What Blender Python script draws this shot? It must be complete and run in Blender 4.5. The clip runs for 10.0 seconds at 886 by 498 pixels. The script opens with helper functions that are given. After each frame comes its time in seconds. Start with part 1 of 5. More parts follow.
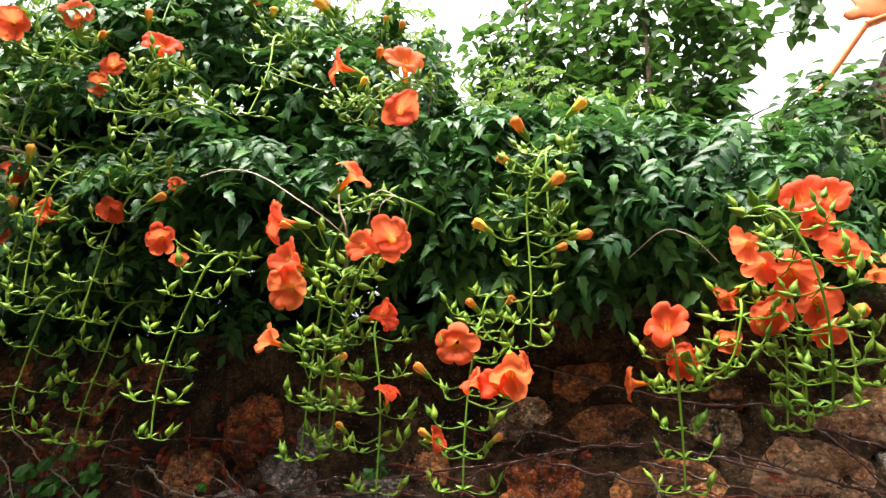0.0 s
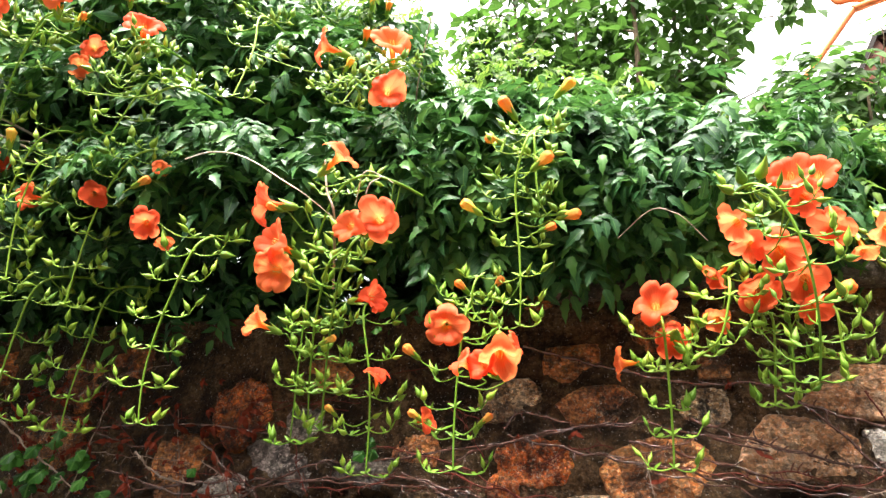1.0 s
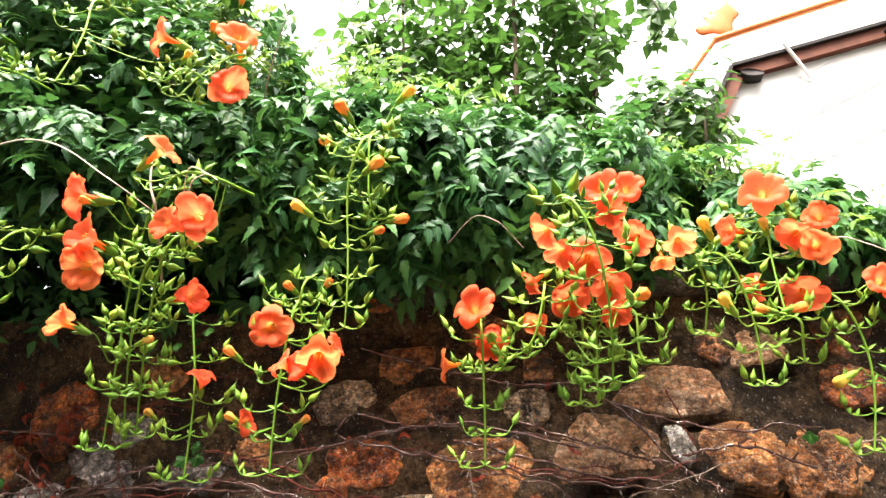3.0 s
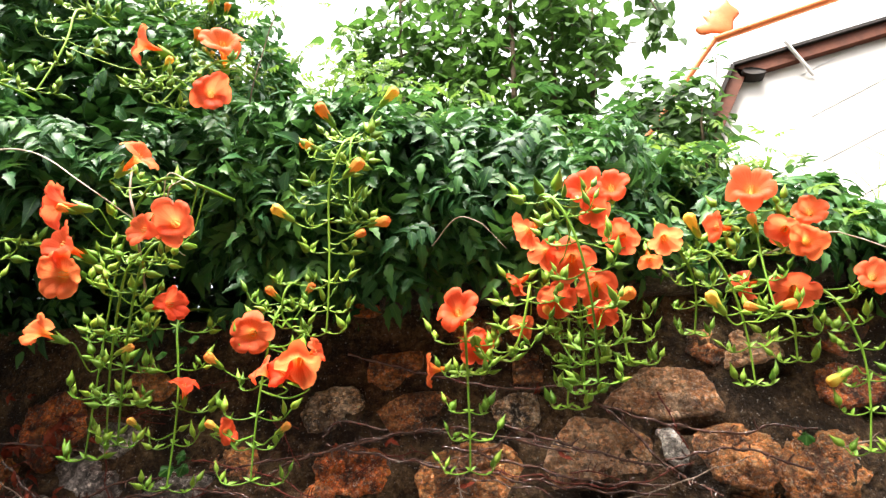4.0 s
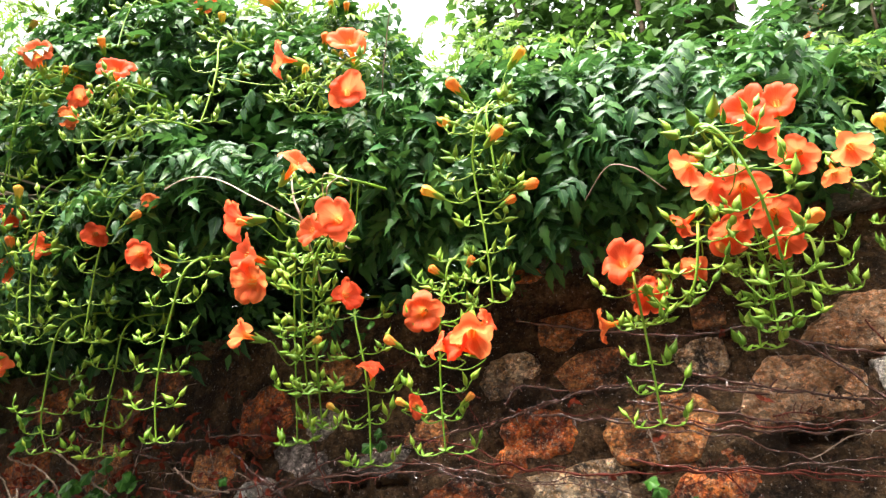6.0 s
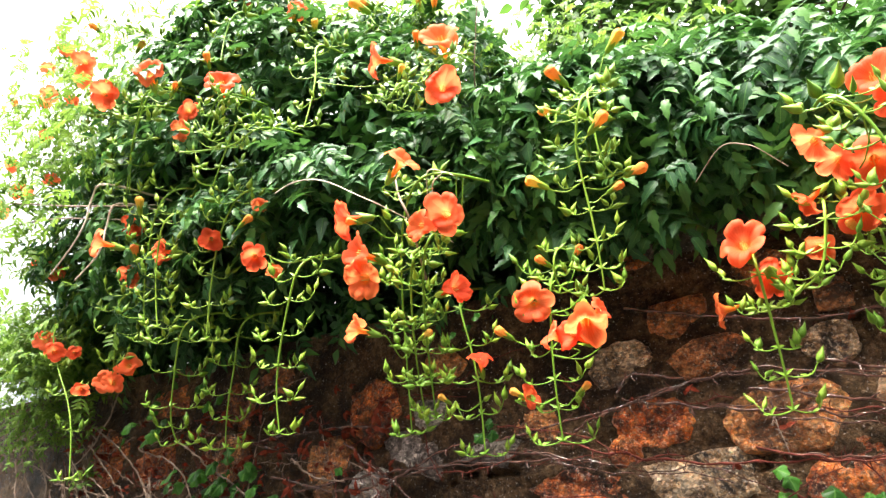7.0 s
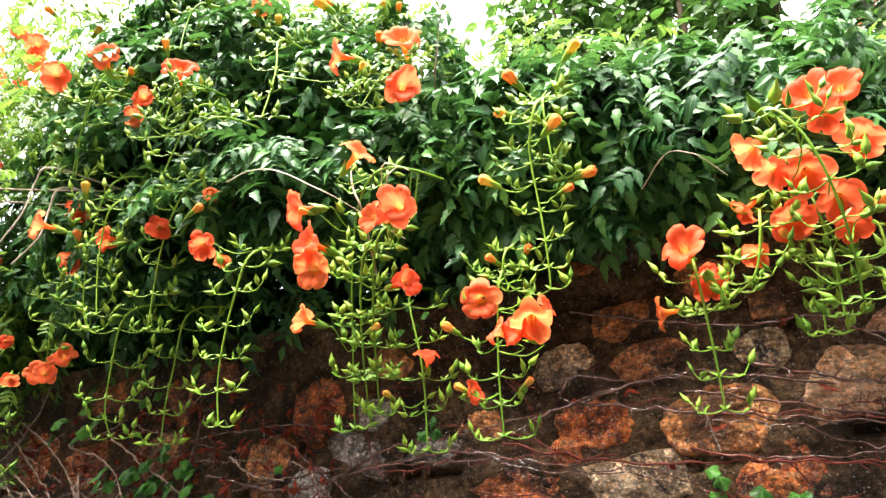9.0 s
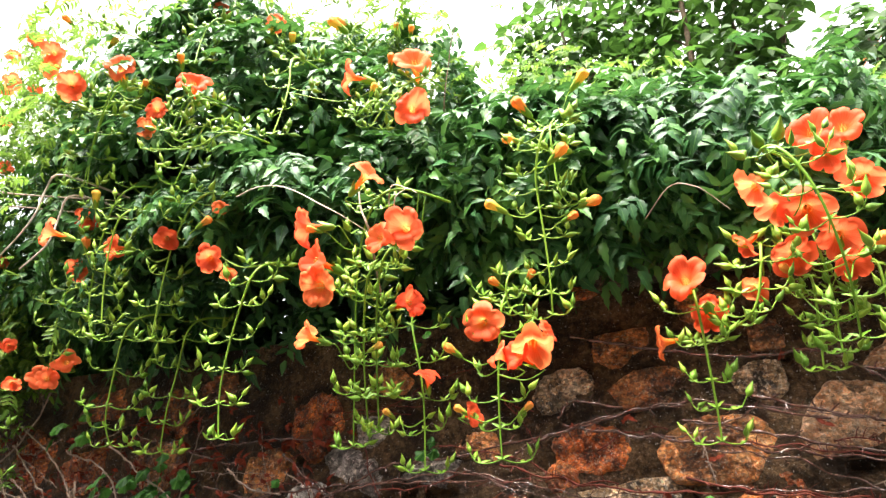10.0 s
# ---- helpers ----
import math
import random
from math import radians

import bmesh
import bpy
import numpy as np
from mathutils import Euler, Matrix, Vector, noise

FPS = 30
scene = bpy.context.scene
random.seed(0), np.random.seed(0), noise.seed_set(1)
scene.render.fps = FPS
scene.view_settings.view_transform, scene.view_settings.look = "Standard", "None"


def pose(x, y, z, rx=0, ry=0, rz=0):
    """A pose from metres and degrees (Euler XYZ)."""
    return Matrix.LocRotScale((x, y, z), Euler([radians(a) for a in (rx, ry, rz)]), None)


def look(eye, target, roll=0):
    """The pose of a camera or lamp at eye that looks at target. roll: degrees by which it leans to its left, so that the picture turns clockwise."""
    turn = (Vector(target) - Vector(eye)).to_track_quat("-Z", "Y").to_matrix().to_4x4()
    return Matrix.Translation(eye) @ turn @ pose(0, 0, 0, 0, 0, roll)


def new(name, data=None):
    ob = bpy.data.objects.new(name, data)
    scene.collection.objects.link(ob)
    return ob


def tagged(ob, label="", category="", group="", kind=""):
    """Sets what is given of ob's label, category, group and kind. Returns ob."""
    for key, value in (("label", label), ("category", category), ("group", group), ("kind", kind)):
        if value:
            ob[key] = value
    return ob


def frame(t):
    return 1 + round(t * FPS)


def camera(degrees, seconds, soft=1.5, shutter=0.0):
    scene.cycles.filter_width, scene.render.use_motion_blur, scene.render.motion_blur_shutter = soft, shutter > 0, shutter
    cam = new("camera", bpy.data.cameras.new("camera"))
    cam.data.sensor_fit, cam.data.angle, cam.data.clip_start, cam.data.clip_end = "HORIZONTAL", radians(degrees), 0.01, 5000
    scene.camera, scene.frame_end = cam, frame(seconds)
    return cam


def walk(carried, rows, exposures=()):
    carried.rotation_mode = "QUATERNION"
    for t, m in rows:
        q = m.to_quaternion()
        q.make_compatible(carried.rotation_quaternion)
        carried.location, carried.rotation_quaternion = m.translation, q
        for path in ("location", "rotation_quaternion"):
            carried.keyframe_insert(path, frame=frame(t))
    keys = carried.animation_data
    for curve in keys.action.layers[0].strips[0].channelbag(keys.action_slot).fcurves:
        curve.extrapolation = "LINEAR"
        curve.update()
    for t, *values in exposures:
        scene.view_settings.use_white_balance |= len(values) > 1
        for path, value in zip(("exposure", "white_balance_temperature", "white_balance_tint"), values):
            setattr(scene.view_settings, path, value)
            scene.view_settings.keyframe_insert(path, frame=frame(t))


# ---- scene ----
cam = camera(70.1, 10.0, 1.4)
PATH = [
    (0, (0.156, 0.093, 1.509), (-0.4, 1.779, 2.43), 4.4),
    (0.5, (0.156, 0.101, 1.503), (-0.386, 1.806, 2.397), 3.7),
    (1, (0.156, 0.108, 1.498), (-0.373, 1.817, 2.392), 3.5),
    (1.5, (0.167, 0.108, 1.497), (-0.343, 1.825, 2.386), 3.1),
    (2, (0.192, 0.106, 1.494), (-0.24, 1.846, 2.38), 3.7),
    (2.5, (0.237, 0.115, 1.493), (-0.075, 1.875, 2.392), 2.4),
    (3, (0.301, 0.128, 1.496), (0.063, 1.891, 2.41), 0.7),
    (3.2, (0.328, 0.133, 1.501), (0.11, 1.894, 2.425), 0.6),
    (4.3, (0.349, 0.158, 1.496), (0.011, 1.889, 2.438), -0.3),
    (4.5, (0.337, 0.154, 1.499), (-0.077, 1.867, 2.445), -0.4),
    (5, (0.329, 0.151, 1.498), (-0.233, 1.848, 2.395), -0.9),
    (5.2, (0.312, 0.159, 1.496), (-0.278, 1.85, 2.385), -1.4),
    (6.3, (0.333, 0.155, 1.494), (-0.447, 1.801, 2.321), -2.7),
    (6.5, (0.321, 0.152, 1.493), (-0.505, 1.782, 2.306), -2.9),
    (7, (0.276, 0.119, 1.494), (-0.653, 1.681, 2.328), -1.7),
    (7.5, (0.259, 0.106, 1.481), (-0.622, 1.697, 2.312), -1.5),
    (8, (0.264, 0.1, 1.451), (-0.58, 1.698, 2.307), -1.1),
    (8.5, (0.273, 0.122, 1.44), (-0.551, 1.738, 2.283), -1.3),
    (9, (0.279, 0.136, 1.446), (-0.518, 1.741, 2.334), -0.9),
    (9.5, (0.296, 0.124, 1.45), (-0.454, 1.737, 2.364), -0.6),
    (10, (0.283, 0.112, 1.454), (-0.509, 1.698, 2.379), 1.1),
]
EXPOSURES = [(0, 2.04), (0.5, 2.54), (1, 2.83), (2.5, 2.88), (3.2, 2.80), (4.5, 2.37), (5, 2.37), (6.3, 2.78), (7, 2.90), (8, 2.88), (10, 2.91)]
walk(cam, [(t, look(eye, target, roll)) for t, eye, target, roll in PATH], EXPOSURES)

# ---- world, sun ----
SUN_EL, SUN_AZ = radians(67.7), radians(192.8)
world = bpy.data.worlds.new("sky")
scene.world = world
world.use_nodes = True
wt = world.node_tree
wt.nodes.clear()
sky = wt.nodes.new("ShaderNodeTexSky")
sky.sky_type, sky.sun_disc = "NISHITA", False
sky.sun_elevation, sky.sun_rotation = SUN_EL, SUN_AZ
sky.air_density, sky.dust_density, sky.ozone_density = 0.35, 10.0, 0.2
clear = wt.nodes.new("ShaderNodeBackground")
clear.inputs["Strength"].default_value = 0.05
# an even cloud cover, brightest overhead and dim towards the built-up horizon
place = wt.nodes.new("ShaderNodeTexCoord")
split = wt.nodes.new("ShaderNodeSeparateXYZ")
cloud_ramp = wt.nodes.new("ShaderNodeMapRange")
for k, v in (("From Min", 0.0), ("From Max", 1.0), ("To Min", 0.03), ("To Max", 0.88)):
    cloud_ramp.inputs[k].default_value = v
cloud = wt.nodes.new("ShaderNodeBackground")
cloud.inputs["Color"].default_value = (1.0, 0.985, 0.97, 1)
both = wt.nodes.new("ShaderNodeAddShader")
wo = wt.nodes.new("ShaderNodeOutputWorld")
wt.links.new(sky.outputs[0], clear.inputs[0])
wt.links.new(place.outputs["Generated"], split.inputs[0])
wt.links.new(split.outputs[2], cloud_ramp.inputs[0])
wt.links.new(cloud_ramp.outputs[0], cloud.inputs["Strength"])
wt.links.new(clear.outputs[0], both.inputs[0])
wt.links.new(cloud.outputs[0], both.inputs[1])
wt.links.new(both.outputs[0], wo.inputs[0])
sun_data = bpy.data.lights.new("sun", "SUN")
sun_data.energy, sun_data.angle, sun_data.color = 3.0, radians(28), (1.0, 0.95, 0.87)
sun = new("sun", sun_data)
sun.matrix_world = look((-0.5, -1.0, 7.5), (0, 1.2, 2.0))


# ---- materials ----
def nodes(name):
    m = bpy.data.materials.new(name)
    m.use_nodes = True
    nt = m.node_tree
    return m, nt, nt.nodes["Principled BSDF"], nt.nodes["Material Output"]


def add(nt, kind, **settings):
    n = nt.nodes.new(kind)
    for k, v in settings.items():
        n.inputs[k].default_value = v
    return n


def ramp(nt, source, stops):
    n = nt.nodes.new("ShaderNodeValToRGB")
    while len(n.color_ramp.elements) < len(stops):
        n.color_ramp.elements.new(0.5)
    for e, (p, c) in zip(n.color_ramp.elements, stops):
        e.position, e.color = p, (*c, 1)
    nt.links.new(source, n.inputs[0])
    return n.outputs[0]


def math_node(nt, op, a, b=0.0):
    n = nt.nodes.new("ShaderNodeMath")
    n.operation = op
    for i, v in enumerate((a, b)):
        if isinstance(v, (int, float)):
            n.inputs[i].default_value = v
        else:
            nt.links.new(v, n.inputs[i])
    return n.outputs[0]


def mixc(nt, fac, a, b, mode="MIX"):
    n = nt.nodes.new("ShaderNodeMix")
    n.data_type, n.blend_type = "RGBA", mode
    for i, v in ((0, fac), (6, a), (7, b)):
        if isinstance(v, (int, float)):
            n.inputs[i].default_value = v
        elif isinstance(v, tuple):
            n.inputs[i].default_value = (*v, 1)
        else:
            nt.links.new(v, n.inputs[i])
    return n.outputs[2]


def noise_tex(nt, scale, detail=4.0, rough=0.6, coord=None):
    n = add(nt, "ShaderNodeTexNoise", Scale=scale, Detail=detail, Roughness=rough)
    if coord is None:
        coord = nt.nodes.new("ShaderNodeTexCoord").outputs["Object"]
    nt.links.new(coord, n.inputs["Vector"])
    return n.outputs["Fac"]


def bump(nt, bsdf, height, strength=0.4, distance=0.01):
    b = add(nt, "ShaderNodeBump", Strength=strength, Distance=distance)
    nt.links.new(height, b.inputs["Height"])
    nt.links.new(b.outputs[0], bsdf.inputs["Normal"])


def leaf_material(name, dark, mid, light, vein, trans=0.22, rough=0.38, island=True, patch=3.0):
    """A leaf blade: colour by leaf and by patch, pale ribs, light shining through."""
    m, nt, p, out = nodes(name)
    if island:
        rnd = nt.nodes.new("ShaderNodeNewGeometry").outputs["Random Per Island"]
    else:
        rnd = nt.nodes.new("ShaderNodeObjectInfo").outputs["Random"]
    geo = nt.nodes.new("ShaderNodeNewGeometry").outputs["Position"]
    big = noise_tex(nt, patch, 2.0, 0.5, geo)
    f = math_node(nt, "ADD", math_node(nt, "MULTIPLY", rnd, 0.6), math_node(nt, "MULTIPLY", big, 0.55))
    col = ramp(nt, f, ((0.15, dark), (0.55, mid), (0.95, light)))
    uv = nt.nodes.new("ShaderNodeUVMap")
    sep = nt.nodes.new("ShaderNodeSeparateXYZ")
    nt.links.new(uv.outputs[0], sep.inputs[0])
    across = math_node(nt, "ABSOLUTE", math_node(nt, "SUBTRACT", sep.outputs[1], 0.5))
    side = math_node(nt, "FRACT", math_node(nt, "MULTIPLY", math_node(nt, "SUBTRACT", sep.outputs[0], math_node(nt, "MULTIPLY", across, 0.55)), 7.0))
    rib = math_node(nt, "LESS_THAN", side, 0.1)
    mid_rib = math_node(nt, "LESS_THAN", across, 0.035)
    ribs = math_node(nt, "MAXIMUM", math_node(nt, "MULTIPLY", rib, 0.35), math_node(nt, "MULTIPLY", mid_rib, 0.8))
    col = mixc(nt, ribs, col, vein)
    nt.links.new(col, p.inputs["Base Color"])
    p.inputs["Roughness"].default_value = rough
    p.inputs["Specular IOR Level"].default_value = 0.2
    fine = noise_tex(nt, 260.0, 3.0, 0.6, geo)
    hgt = math_node(nt, "ADD", math_node(nt, "MULTIPLY", fine, 0.5), math_node(nt, "MULTIPLY", ribs, -0.8))
    bump(nt, p, hgt, 0.35, 0.0015)
    tr = nt.nodes.new("ShaderNodeBsdfTranslucent")
    nt.links.new(mixc(nt, 0.5, col, light), tr.inputs[0])
    mx = add(nt, "ShaderNodeMixShader", Fac=trans)
    nt.links.new(p.outputs[0], mx.inputs[1])
    nt.links.new(tr.outputs[0], mx.inputs[2])
    nt.links.new(mx.outputs[0], out.inputs[0])
    return m


M_LEAF = leaf_material("vine_leaf", (0.010, 0.040, 0.018), (0.033, 0.114, 0.034), (0.100, 0.240, 0.046), (0.09, 0.21, 0.05))
M_LEAF_ONE = leaf_material("vine_leaf_near", (0.010, 0.040, 0.018), (0.033, 0.114, 0.034), (0.100, 0.240, 0.046), (0.09, 0.21, 0.05), island=False)
M_TREE_LEAF = leaf_material("tree_leaf", (0.014, 0.040, 0.009), (0.033, 0.090, 0.015), (0.072, 0.16, 0.025), (0.08, 0.16, 0.03), 0.5, 0.5)
M_YOUNG = leaf_material("young_leaf", (0.04, 0.11, 0.015), (0.09, 0.20, 0.025), (0.19, 0.30, 0.045), (0.17, 0.30, 0.06), 0.48, 0.45)
M_IVY = leaf_material("creeper_leaf", (0.010, 0.05, 0.008), (0.028, 0.115, 0.014), (0.065, 0.21, 0.025), (0.09, 0.22, 0.04), 0.2, 0.4, False)


def petal_material(name, lip, throat, vein, trans=0.4, edge=(0.42, 0.64)):
    m, nt, p, out = nodes(name)
    rnd = nt.nodes.new("ShaderNodeObjectInfo").outputs["Random"]
    uv = nt.nodes.new("ShaderNodeUVMap")
    sep = nt.nodes.new("ShaderNodeSeparateXYZ")
    nt.links.new(uv.outputs[0], sep.inputs[0])
    base = ramp(nt, sep.outputs[0], ((0.0, throat), (edge[0], throat), (edge[1], lip), (0.85, lip), (1.0, tuple(min(0.97, c * 1.35) for c in lip))))
    wave = math_node(nt, "FRACT", math_node(nt, "MULTIPLY", sep.outputs[1], 30.0))
    line = math_node(nt, "LESS_THAN", math_node(nt, "ABSOLUTE", math_node(nt, "SUBTRACT", wave, 0.5)), 0.12)
    inner = math_node(nt, "LESS_THAN", sep.outputs[0], 0.74)
    col = mixc(nt, math_node(nt, "MULTIPLY", math_node(nt, "MULTIPLY", line, inner), 0.6), base, vein)
    tint = ramp(nt, rnd, ((0.0, (1.0, 0.75, 0.8)), (0.35, (1.0, 1.0, 1.0)), (0.65, (1.0, 1.35, 1.45)), (1.0, (1.0, 1.8, 1.4))))
    col = mixc(nt, 1.0, col, tint, "MULTIPLY")
    n = noise_tex(nt, 70.0, 3.0)
    col = mixc(nt, math_node(nt, "MULTIPLY", n, 0.3), col, vein)
    nt.links.new(col, p.inputs["Base Color"])
    p.inputs["Roughness"].default_value = 0.5
    p.inputs["Specular IOR Level"].default_value = 0.15
    bump(nt, p, math_node(nt, "ADD", n, math_node(nt, "MULTIPLY", line, -0.3)), 0.3, 0.002)
    tr = nt.nodes.new("ShaderNodeBsdfTranslucent")
    nt.links.new(mixc(nt, 0.2, col, (1.0, 0.42, 0.17)), tr.inputs[0])
    mx = add(nt, "ShaderNodeMixShader", Fac=trans)
    nt.links.new(p.outputs[0], mx.inputs[1])
    nt.links.new(tr.outputs[0], mx.inputs[2])
    nt.links.new(mx.outputs[0], out.inputs[0])
    return m


M_PETAL = petal_material("orange_petal", (0.95, 0.122, 0.046), (0.92, 0.25, 0.038), (0.85, 0.06, 0.015), 0.56, (0.38, 0.56))
M_BUD = petal_material("yellow_orange_bud", (0.84, 0.20, 0.04), (0.80, 0.46, 0.09), (0.74, 0.20, 0.03), 0.3, (0.62, 0.95))


def green_material(name, a, b, scale=60.0, rough=0.45, trans=0.0):
    m, nt, p, out = nodes(name)
    rnd = nt.nodes.new("ShaderNodeObjectInfo").outputs["Random"]
    n = noise_tex(nt, scale, 4.0)
    f = math_node(nt, "ADD", math_node(nt, "MULTIPLY", n, 0.6), math_node(nt, "MULTIPLY", rnd, 0.4))
    nt.links.new(ramp(nt, f, ((0.2, a), (0.8, b))), p.inputs["Base Color"])
    p.inputs["Roughness"].default_value = rough
    p.inputs["Specular IOR Level"].default_value = 0.25
    bump(nt, p, n, 0.3, 0.001)
    return m


M_CALYX = green_material("calyx_green", (0.050, 0.155, 0.010), (0.28, 0.42, 0.04))
M_STEM = green_material("green_stem", (0.10, 0.24, 0.018), (0.25, 0.41, 0.045), 90.0)
M_STAMEN = green_material("pale_yellow", (0.7, 0.5, 0.12), (0.8, 0.65, 0.25))


def woody(name, a, b, scale=40.0, rough=0.85):
    m, nt, p, out = nodes(name)
    n = noise_tex(nt, scale, 6.0, 0.7)
    n2 = noise_tex(nt, scale * 6, 3.0, 0.7)
    nt.links.new(ramp(nt, n, ((0.3, a), (0.7, b))), p.inputs["Base Color"])
    p.inputs["Roughness"].default_value = rough
    p.inputs["Specular IOR Level"].default_value = 0.15
    bump(nt, p, math_node(nt, "ADD", n, math_node(nt, "MULTIPLY", n2, 0.5)), 0.6, 0.003)
    return m


M_BARK = woody("bark", (0.05, 0.035, 0.022), (0.14, 0.10, 0.065))
M_TWIG_PALE = woody("dry_pale_twig", (0.38, 0.29, 0.21), (0.72, 0.65, 0.56), 60.0)
def wet(m, rough, level):
    p = m.node_tree.nodes["Principled BSDF"]
    p.inputs["Roughness"].default_value, p.inputs["Specular IOR Level"].default_value = rough, level
    return m


M_CREEPER = woody("creeper_stem", (0.03, 0.010, 0.007), (0.15, 0.065, 0.045), 40.0, 0.35)
wet(M_CREEPER, 0.16, 0.9)
M_CREEPER_RED = woody("thin_red_stem", (0.09, 0.018, 0.012), (0.19, 0.05, 0.035), 25.0, 0.5)
M_TWIG_GREY = woody("bare_twig", (0.17, 0.115, 0.085), (0.46, 0.36, 0.29), 25.0)
M_DEAD = woody("dead_red_leaf", (0.09, 0.016, 0.008), (0.24, 0.042, 0.018), 50.0, 0.7)


def stone_material(name, cols, speck, dirt=(0.022, 0.017, 0.012), amount=0.75, grains=0.6, relief=1.0, shine=0.45, stains=(0.50, 0.60), crystals=0.6, facets=0.9):
    """Rough granite face: patches, bright grains partly standing in for wet glints, pits, dark dirt in patches."""
    m, nt, p, out = nodes(name)
    geo = nt.nodes.new("ShaderNodeNewGeometry").outputs["Position"]
    rnd = nt.nodes.new("ShaderNodeObjectInfo").outputs["Random"]
    big = noise_tex(nt, 11.0, 6.0, 0.7, geo)
    mid = noise_tex(nt, 48.0, 6.0, 0.75, geo)
    fine = noise_tex(nt, 150.0, 4.0, 0.75, geo)
    col = ramp(nt, math_node(nt, "ADD", math_node(nt, "MULTIPLY", big, 0.5), math_node(nt, "MULTIPLY", mid, 0.5)), ((0.43, cols[0]), (0.50, cols[1]), (0.575, cols[2])))
    grain = ramp(nt, fine, ((0.54, (0, 0, 0)), (0.59, (1, 1, 1))))
    col = mixc(nt, math_node(nt, "MULTIPLY", grain, grains), col, speck)
    cells = add(nt, "ShaderNodeTexVoronoi", Scale=125.0)
    warp = nt.nodes.new("ShaderNodeVectorMath")
    warp.operation = "MULTIPLY"
    warp.inputs[1].default_value = (1.0, 1.0, 1.6)
    nt.links.new(geo, warp.inputs[0])
    nt.links.new(warp.outputs[0], cells.inputs["Vector"])
    facet = nt.nodes.new("ShaderNodeSeparateColor")
    nt.links.new(cells.outputs["Color"], facet.inputs[0])
    col = mixc(nt, crystals, col, ramp(nt, facet.outputs[0], ((0.0, (0.25, 0.25, 0.25)), (0.55, (0.9, 0.9, 0.9)), (1.0, (1.8, 1.8, 1.8)))), "MULTIPLY")
    # split-face facets: their light and shade put into the colour, with ridges between them
    bend = nt.nodes.new("ShaderNodeVectorMath")
    bend.operation = "MULTIPLY_ADD"
    wob = add(nt, "ShaderNodeTexNoise", Scale=14.0, Detail=3.0)
    nt.links.new(geo, wob.inputs["Vector"])
    nt.links.new(wob.outputs["Color"], bend.inputs[0])
    bend.inputs[1].default_value = (0.09, 0.09, 0.09)
    nt.links.new(geo, bend.inputs[2])
    split_face = add(nt, "ShaderNodeTexVoronoi", Scale=21.0)
    nt.links.new(bend.outputs[0], split_face.inputs["Vector"])
    plane = nt.nodes.new("ShaderNodeSeparateColor")
    nt.links.new(split_face.outputs["Color"], plane.inputs[0])
    col = mixc(nt, facets, col, ramp(nt, plane.outputs[1], ((0.0, (0.5, 0.47, 0.45)), (0.5, (1.05, 1.03, 1.0)), (1.0, (1.6, 1.6, 1.6)))), "MULTIPLY")
    pits = ramp(nt, noise_tex(nt, 85.0, 5.0, 0.8, geo), ((0.41, (1, 1, 1)), (0.47, (0, 0, 0))))
    col = mixc(nt, math_node(nt, "MULTIPLY", pits, 0.6), col, dirt)
    stain = ramp(nt, noise_tex(nt, 7.0, 7.0, 0.78, geo), ((stains[0], (0, 0, 0)), (stains[1], (1, 1, 1))))
    col = mixc(nt, math_node(nt, "MULTIPLY", stain, amount), col, dirt)
    spots = ramp(nt, noise_tex(nt, 190.0, 2.0, 0.5, geo), ((0.67, (0, 0, 0)), (0.70, (1, 1, 1))))
    col = mixc(nt, math_node(nt, "MULTIPLY", spots, 0.5), col, (0.7, 0.68, 0.64))
    col = mixc(nt, 1.0, col, ramp(nt, rnd, ((0.0, (0.75, 0.72, 0.7)), (1.0, (1.15, 1.1, 1.05)))), "MULTIPLY")
    nt.links.new(col, p.inputs["Base Color"])
    p.inputs["Specular IOR Level"].default_value = shine
    nt.links.new(ramp(nt, mid, ((0.3, (0.28,) * 3), (0.7, (0.7,) * 3))), p.inputs["Roughness"])
    rough_face = math_node(nt, "ADD", math_node(nt, "MULTIPLY", mid, 0.7), math_node(nt, "MULTIPLY", fine, 0.6))
    ridge = math_node(nt, "MULTIPLY", split_face.outputs["Distance"], -1.6 * facets)
    bump(nt, p, math_node(nt, "ADD", rough_face, ridge), relief, 0.02)
    return m


M_STONES = [
    stone_material("red_brown_stone", ((0.062, 0.013, 0.005), (0.453, 0.098, 0.018), (0.742, 0.251, 0.059)), (0.62, 0.42, 0.28)),
    stone_material("brown_stone", ((0.052, 0.019, 0.008), (0.412, 0.135, 0.035), (0.7, 0.335, 0.126)), (0.62, 0.46, 0.3)),
    stone_material("orange_tan_stone", ((0.165, 0.056, 0.017), (0.639, 0.228, 0.059), (0.824, 0.419, 0.16)), (0.75, 0.56, 0.36), amount=0.6),
    stone_material("pale_tan_stone", ((0.433, 0.186, 0.071), (0.639, 0.363, 0.185), (0.762, 0.53, 0.344)), (0.80, 0.66, 0.52), amount=0.2),
    stone_material("speckled_ochre_stone", ((0.04, 0.025, 0.016), (0.44, 0.28, 0.14), (0.74, 0.62, 0.45)), (0.82, 0.76, 0.64), amount=0.6, crystals=0.85),
    stone_material("grey_stone", ((0.05, 0.045, 0.045), (0.26, 0.23, 0.22), (0.52, 0.48, 0.46)), (0.68, 0.65, 0.62), amount=0.55, crystals=0.85),
    stone_material("white_quartz_stone", ((0.35, 0.33, 0.30), (0.74, 0.71, 0.68), (0.86, 0.85, 0.84)), (0.85, 0.84, 0.82), amount=0.2, crystals=0.7),
]
